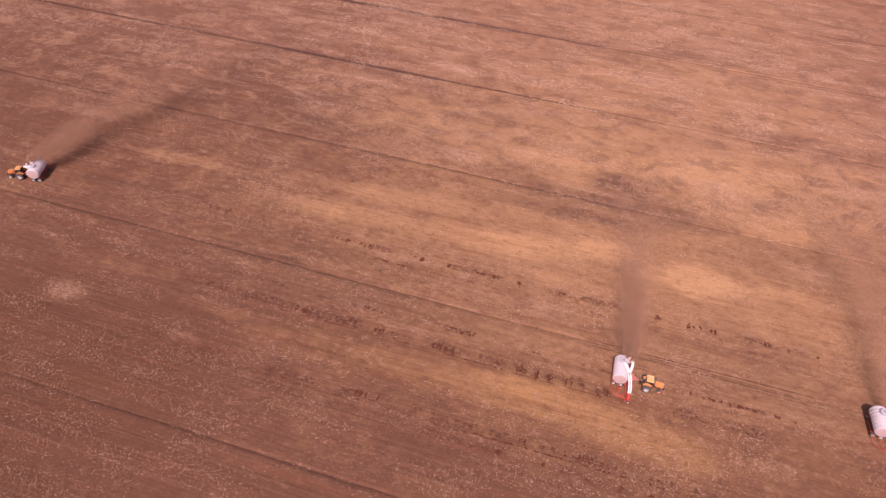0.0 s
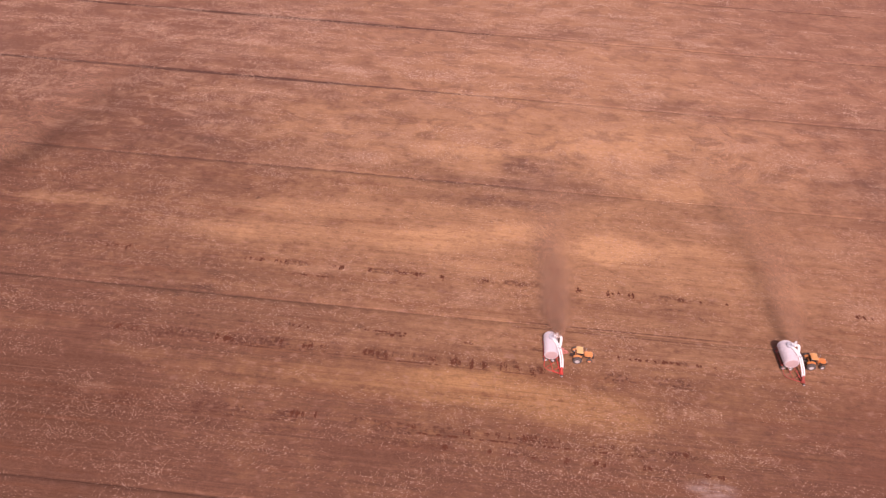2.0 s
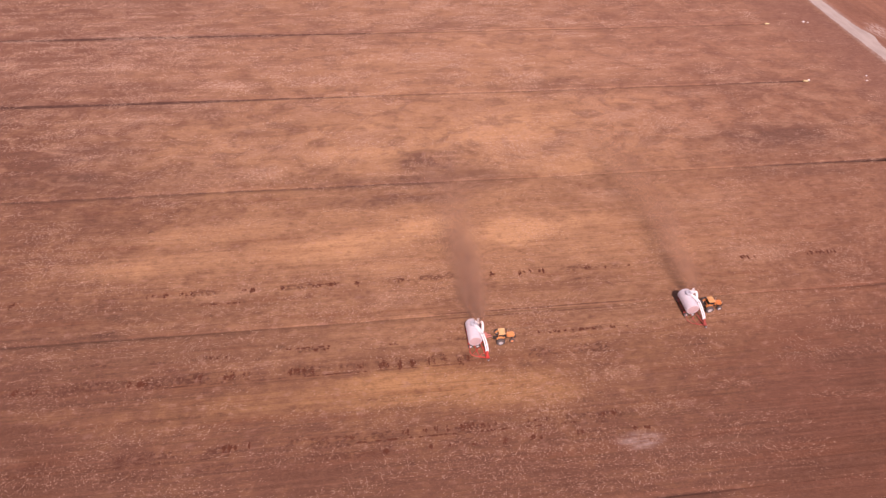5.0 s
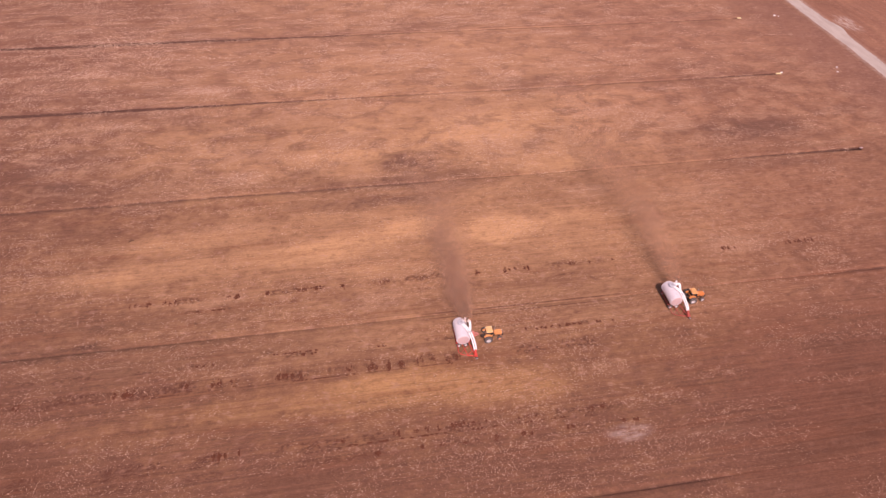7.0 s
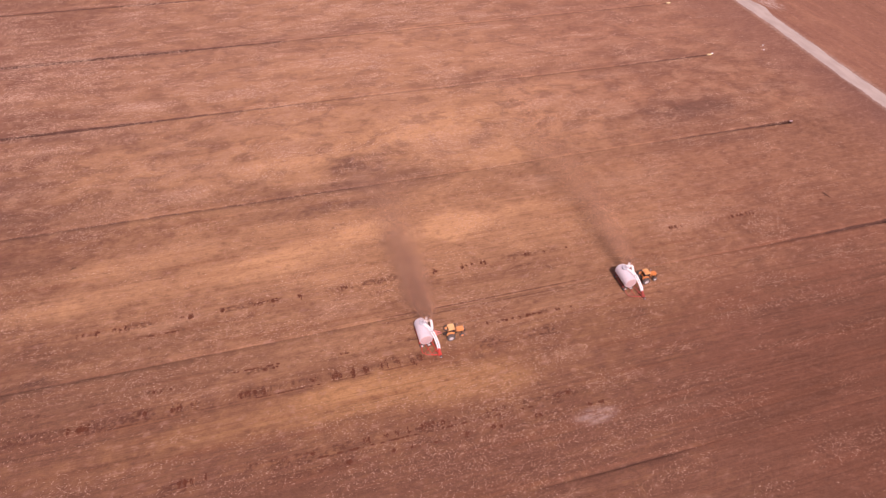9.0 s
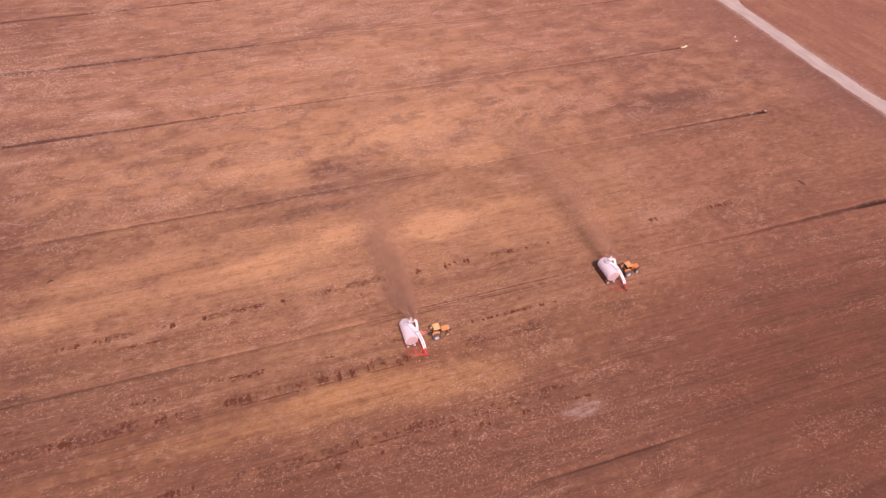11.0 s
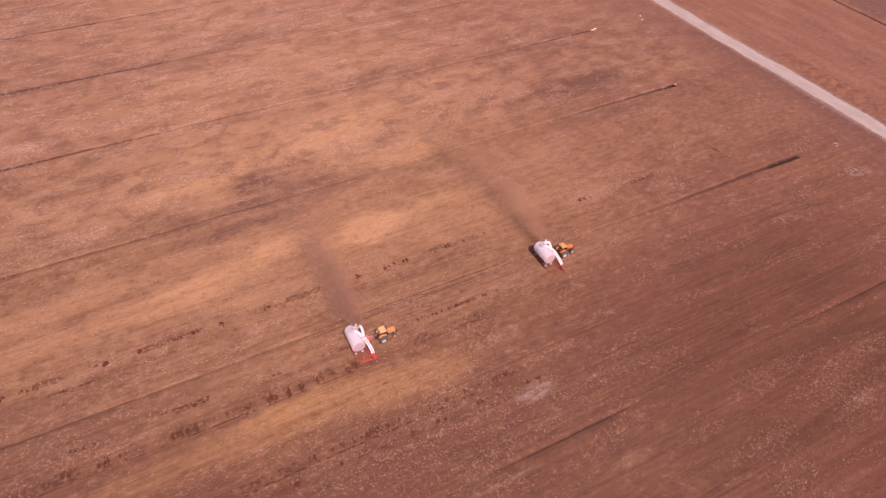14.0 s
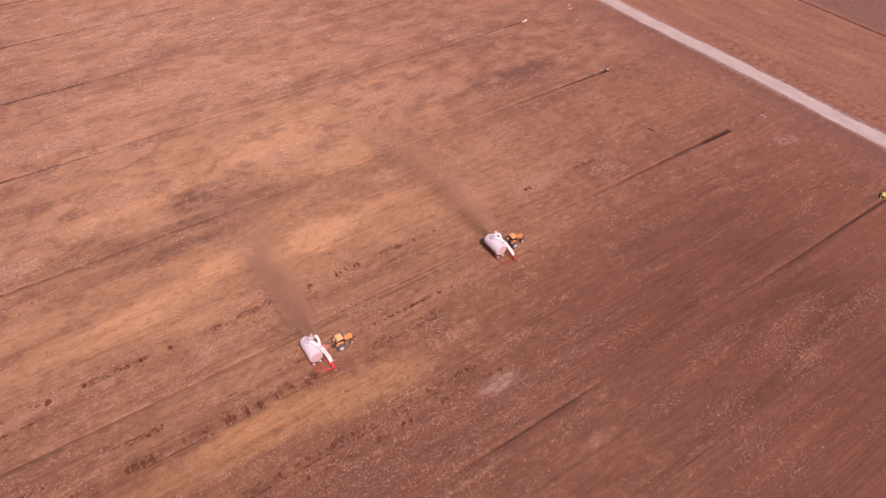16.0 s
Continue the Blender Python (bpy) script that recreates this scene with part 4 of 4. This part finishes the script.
def scatter_fibres(count=240000, seed=21):
    """Bleached splinters and stems: short slivers with a ridge, lying flat, thick in the pale patches."""
    rng = np.random.default_rng(seed)
    pts = np.zeros((0, 2))
    while len(pts) < count:
        c = np.stack([rng.uniform(-215, 168, 60000), rng.uniform(-84, 225, 60000)], 1)
        x, y = c.T
        thick = np.array([0.16 + 0.45 * noise.noise((u * 0.02, v * 0.045, 3.0)) + 0.55 * noise.noise((u * 0.09, v * 0.2, 7.0)) + 0.5 * noise.noise((u * 0.05, v * 0.55, 9.0)) for u, v in c])
        for cx, cy, rx, ry, k in PALE_FAR + PALE_NEAR:
            thick += 0.9 * k * np.clip(1.15 - np.hypot((x - cx) / rx, (y - cy) / ry) / 1.1, 0, 1)
        thick += np.where(y > 35, -0.02, np.where(np.abs(y) < 15, 0.02, 0.0)) + np.where((y > -13) & (y < -3) & (x < 15), 0.08, 0.0) - np.where((x > 40) & (y < -15), 0.03, 0.0)
        thick -= np.clip((x - 60) / 60, 0, 1) * 0.15 + np.where(x > 140, 0.15, 0.0)
        pts = np.concatenate([pts, c[rng.random(60000) < thick * 0.9]])
    pts = pts[:count]
    p, n = pts, len(pts)
    grow = 1 + 0.75 * np.clip((p[:, 1] - 35) / 75, 0, 1)
    length = (0.05 + 0.12 * rng.random(n) ** 1.8) * grow
    wide = (0.018 + 0.028 * rng.random(n)) * grow
    ang = rng.normal(0, 0.8, n)
    d = np.stack([np.cos(ang), np.sin(ang)], 1)
    o = np.stack([-d[:, 1], d[:, 0]], 1)
    bend = rng.normal(0, 0.04, n)[:, None] * length[:, None]
    rows = []
    for along, k, w, z in ((-1, 0, 0.35, 0.03), (.1, .8, 1, 0.06), (1, 0, 0.35, 0.03)):
        mid = p + d * (along * length)[:, None] + o * (bend * k)
        for s, dz in ((-1, 0.0), (0, 1.0), (1, 0.0)):
            q = mid + o * (s * w * wide)[:, None]
            rows.append(np.concatenate([q, np.full((n, 1), -0.02 + z * dz + 0.05)], 1))
    v = np.stack(rows, 1)
    f = []
    for r in range(2):
        for c in range(2):
            a = r * 3 + c
            f.append((a, a + 1, a + 4, a + 3))
    f = (np.array(f)[None] + (np.arange(n) * 9)[:, None, None]).reshape(-1, 4)
    me = heap_mesh("wood_splinters", v.reshape(-1, 3), f, FIBRE)
    return tagged(new("wood_splinters", me), "pale bleached wood splinters strewn over the peat", "debris", kind="stuff")


def clod_row(y, spans, name_seed, across):
    """Damp dark clods turned up along a pass of a machine: low lumps run together into short smears across the pass."""
    rng = np.random.default_rng(name_seed)
    verts, faces = [], []
    for x0, x1, rate in spans:
        for _ in range(int((x1 - x0) * rate * 0.8)):
            x = rng.uniform(x0, x1)
            ln = across * (0.35 + rng.random() * 0.7)
            cy = y + rng.normal(0, across * 0.2)
            thick = 0.07 + 0.14 * rng.random()
            slant = rng.normal(0, 0.1)
            for _k in range(int(22 + 36 * rng.random())):
                off = rng.normal(0, 0.5)
                bx, by = x + slant * off * ln + rng.normal(0, thick), cy + off * ln
                w, h = 0.08 + 0.15 * rng.random() ** 1.8, 0.03 + 0.05 * rng.random()
                base = len(verts)
                m = 7
                for k in range(m):
                    t = 2 * math.pi * k / m
                    r = w * (0.7 + 0.5 * rng.random())
                    verts.append((bx + math.cos(t) * r, by + math.sin(t) * r * 1.2, -0.05))
                verts.append((bx, by, h * 1.1))
                for k in range(m):
                    faces.append((base + k, base + (k + 1) % m, base + m))
    me = heap_mesh("peat_clods", verts, faces, CLOD)
    return tagged(new("peat_clods", me), "dark damp peat clods in a broken row", "peat", "rows of peat clods", "stuff")


scatter_fibres()
clod_row(9.9, [(-80, -74, 1.2), (-49, -44, 2), (-42, -39.5, 2.4), (-29, -26.5, 3), (-22, -19.5, 1.2), (-15, -9.5, 3.2), (-6.5, -4.5, 2.4), (1, 5, 1.6), (10, 12.5, 1.2), (23.5, 24.8, 3), (30, 33, 1.6), (34.5, 37, 1.6), (44, 56, .6)], 4, 0.75)
clod_row(-11.8, [(-74, -60, .4), (-47, -43, 2), (-36, -33, 1.2), (-30, -25.5, 2.2), (-18.5, -13.5, 4), (-5.6, -4.4, 3.5), (-2, 0.2, 3.5), (1.8, 3.2, 4), (4, 5.8, 4), (7.9, 8.9, 3), (10.3, 11.5, 3), (13, 14.2, 3), (15, 16.5, 3)], 5, 1.1)
clod_row(-7.1, [(-34, -30, 1.2), (-14, -10, 2.0), (-2, 3, .6), (24, 38, .7), (39, 43, 2.6), (44, 54, .5)], 6, 0.4)
clod_row(-26.2, [(-36, -22, .6), (-12, -4, .8), (2, 20, 1.1), (22, 29, .8), (36, 50, .4)], 7, 0.7)
clod_row(6.6, [(-38, -29, 1.6)], 31, 0.1)
clod_row(-6.4, [(-20, -10, 1.4)], 32, 0.1)
clod_row(-27.4, [(-6, 8, 1.6), (8, 34, 1.2)], 33, 0.12)
clod_row(-13.0, [(-15, -3, 1.6)], 34, 0.1)
clod_row(-29.5, [(-2, 30, .4), (32, 46, .6)], 9, 0.6)
clod_row(10.0, [(82, 86, 1.8), (98, 107, 1.6), (126, 128, 1)], 10, 0.9)


# ---- drain ends and litter by the track ----
def pipe_end(x, y, length, radius, turn, material, label, z=0.12, tilt=4):
    """A plastic drain pipe, hollow, with ribs, poking out of the ditch end."""
    p = thing("drain_pipe", label, "pipe", "drain pipes", pose(x, y, z, 0, tilt, turn))
    b = B()
    prof = [(0, radius * .86)]
    k = 8
    for i in range(k):
        a = length * i / k
        prof += [(a, radius), (a + length / k * .55, radius), (a + length / k * .6, radius * .93), (a + length / k * .95, radius * .93)]
    prof += [(length, radius), (length, radius * .82), (0.02, radius * .82), (0, radius * .86)]
    lathe(b, prof, "x", (0, 0, radius * .6), 18)
    part("pipe", b, material, p)
    b = B()
    lathe(b, [(length * .96, radius * 1.1), (length * 1.02, radius * 1.12), (length * 1.02, radius * .9), (length * .96, radius * .9)], "x", (0, 0, radius * .6), 18)
    part("collar", b, BLACK, p)
    return p


pipe_end(143.6, 88.0, 1.7, 0.28, 0, CREAM, "cream plastic drain pipe at a ditch end")
pipe_end(152.0, -41.2, 2.0, 0.48, 22, LIME, "yellow-green plastic drain pipe at a ditch end")
pipe_end(153.6, 132.2, 1.6, 0.26, 0, CREAM, "cream plastic drain pipe at a far ditch end")
pipe_end(143.2, 43.8, 0.8, 0.2, 0, CAP, "pale plastic pipe stub at a ditch end")


def crumpled(name, x, y, w, d, h, turn, label):
    """A crumpled bag or sheet: a lumpy, flattened lump."""
    b = B()
    bmesh.ops.create_icosphere(b, subdivisions=2, radius=0.5)
    for v in b.verts:
        k = 1 + 0.45 * noise.noise(v.co * 3.1 + Vector((x, y, 0)))
        v.co = Vector((v.co.x * w * k, v.co.y * d * k, (v.co.z + 0.35) * h * k))
    ob = part(name, b, PIPE_WHITE, None, label, True, pose(x, y, 0.02, 0, 0, turn))
    return tagged(ob, "", "rubbish", "rubbish by the track")


crumpled("plastic_bag", 145.9, 88.6, .8, .6, .5, 10, "white plastic bag at a ditch end")
crumpled("plastic_bag", 170.1, 133.2, 1.0, .7, .6, 0, "white plastic bag on bare peat by the track")
crumpled("plastic_bag", 171.6, 132.6, .5, .4, .4, 0, "small white plastic bag by the track")
crumpled("plastic_sheet", 168.0, 90.2, .6, .5, .4, 40, "crumpled white plastic sheet on bare peat")
crumpled("plastic_sheet", 166.2, 87.2, .8, .35, .25, 5, "torn white plastic sheet on bare peat")
for x, y, ln, turn, label in ((160.9, -1.2, 1.4, -35, "pale weathered board on bare peat"), (160.3, -2.3, .9, 15, "short pale broken board on bare peat")):
    b = B()
    box(b, (0, 0, .05), (ln, .2, .05), .012)
    box(b, (ln * .1, .02, .1), (ln * .6, .16, .04), .01, (0, 0, 9))
    tagged(part("board", b, RIM, None, label, False, pose(x, y, 0.02, 0, 0, turn)), "", "board", "boards by the track")


def branch(x, y, length, turn):
    """A dark dead branch half sunk in the peat, with two side twigs."""
    p = thing("branch", "dark dead branch lying on the peat", "branch", "", pose(x, y, 0.06, 0, 0, turn))
    b = B()
    tube(b, [(-length / 2, 0, 0), (-length * .15, .12, .1), (length * .2, -.08, .12), (length / 2, .1, .02)], 0.075, 7)
    part("stem", b, BARK, p)
    for a, dy in ((-.1, .7), (.2, -.55)):
        b = B()
        tube(b, [(length * a, .05, .08), (length * a + .3, dy * .6, .14), (length * a + .5, dy, .05)], 0.045, 6)
        part("twig", b, BARK, p)
    return p


branch(128.9, 11.3, 2.4, 110)
branch(-52.0, 30.0, 1.2, 30)
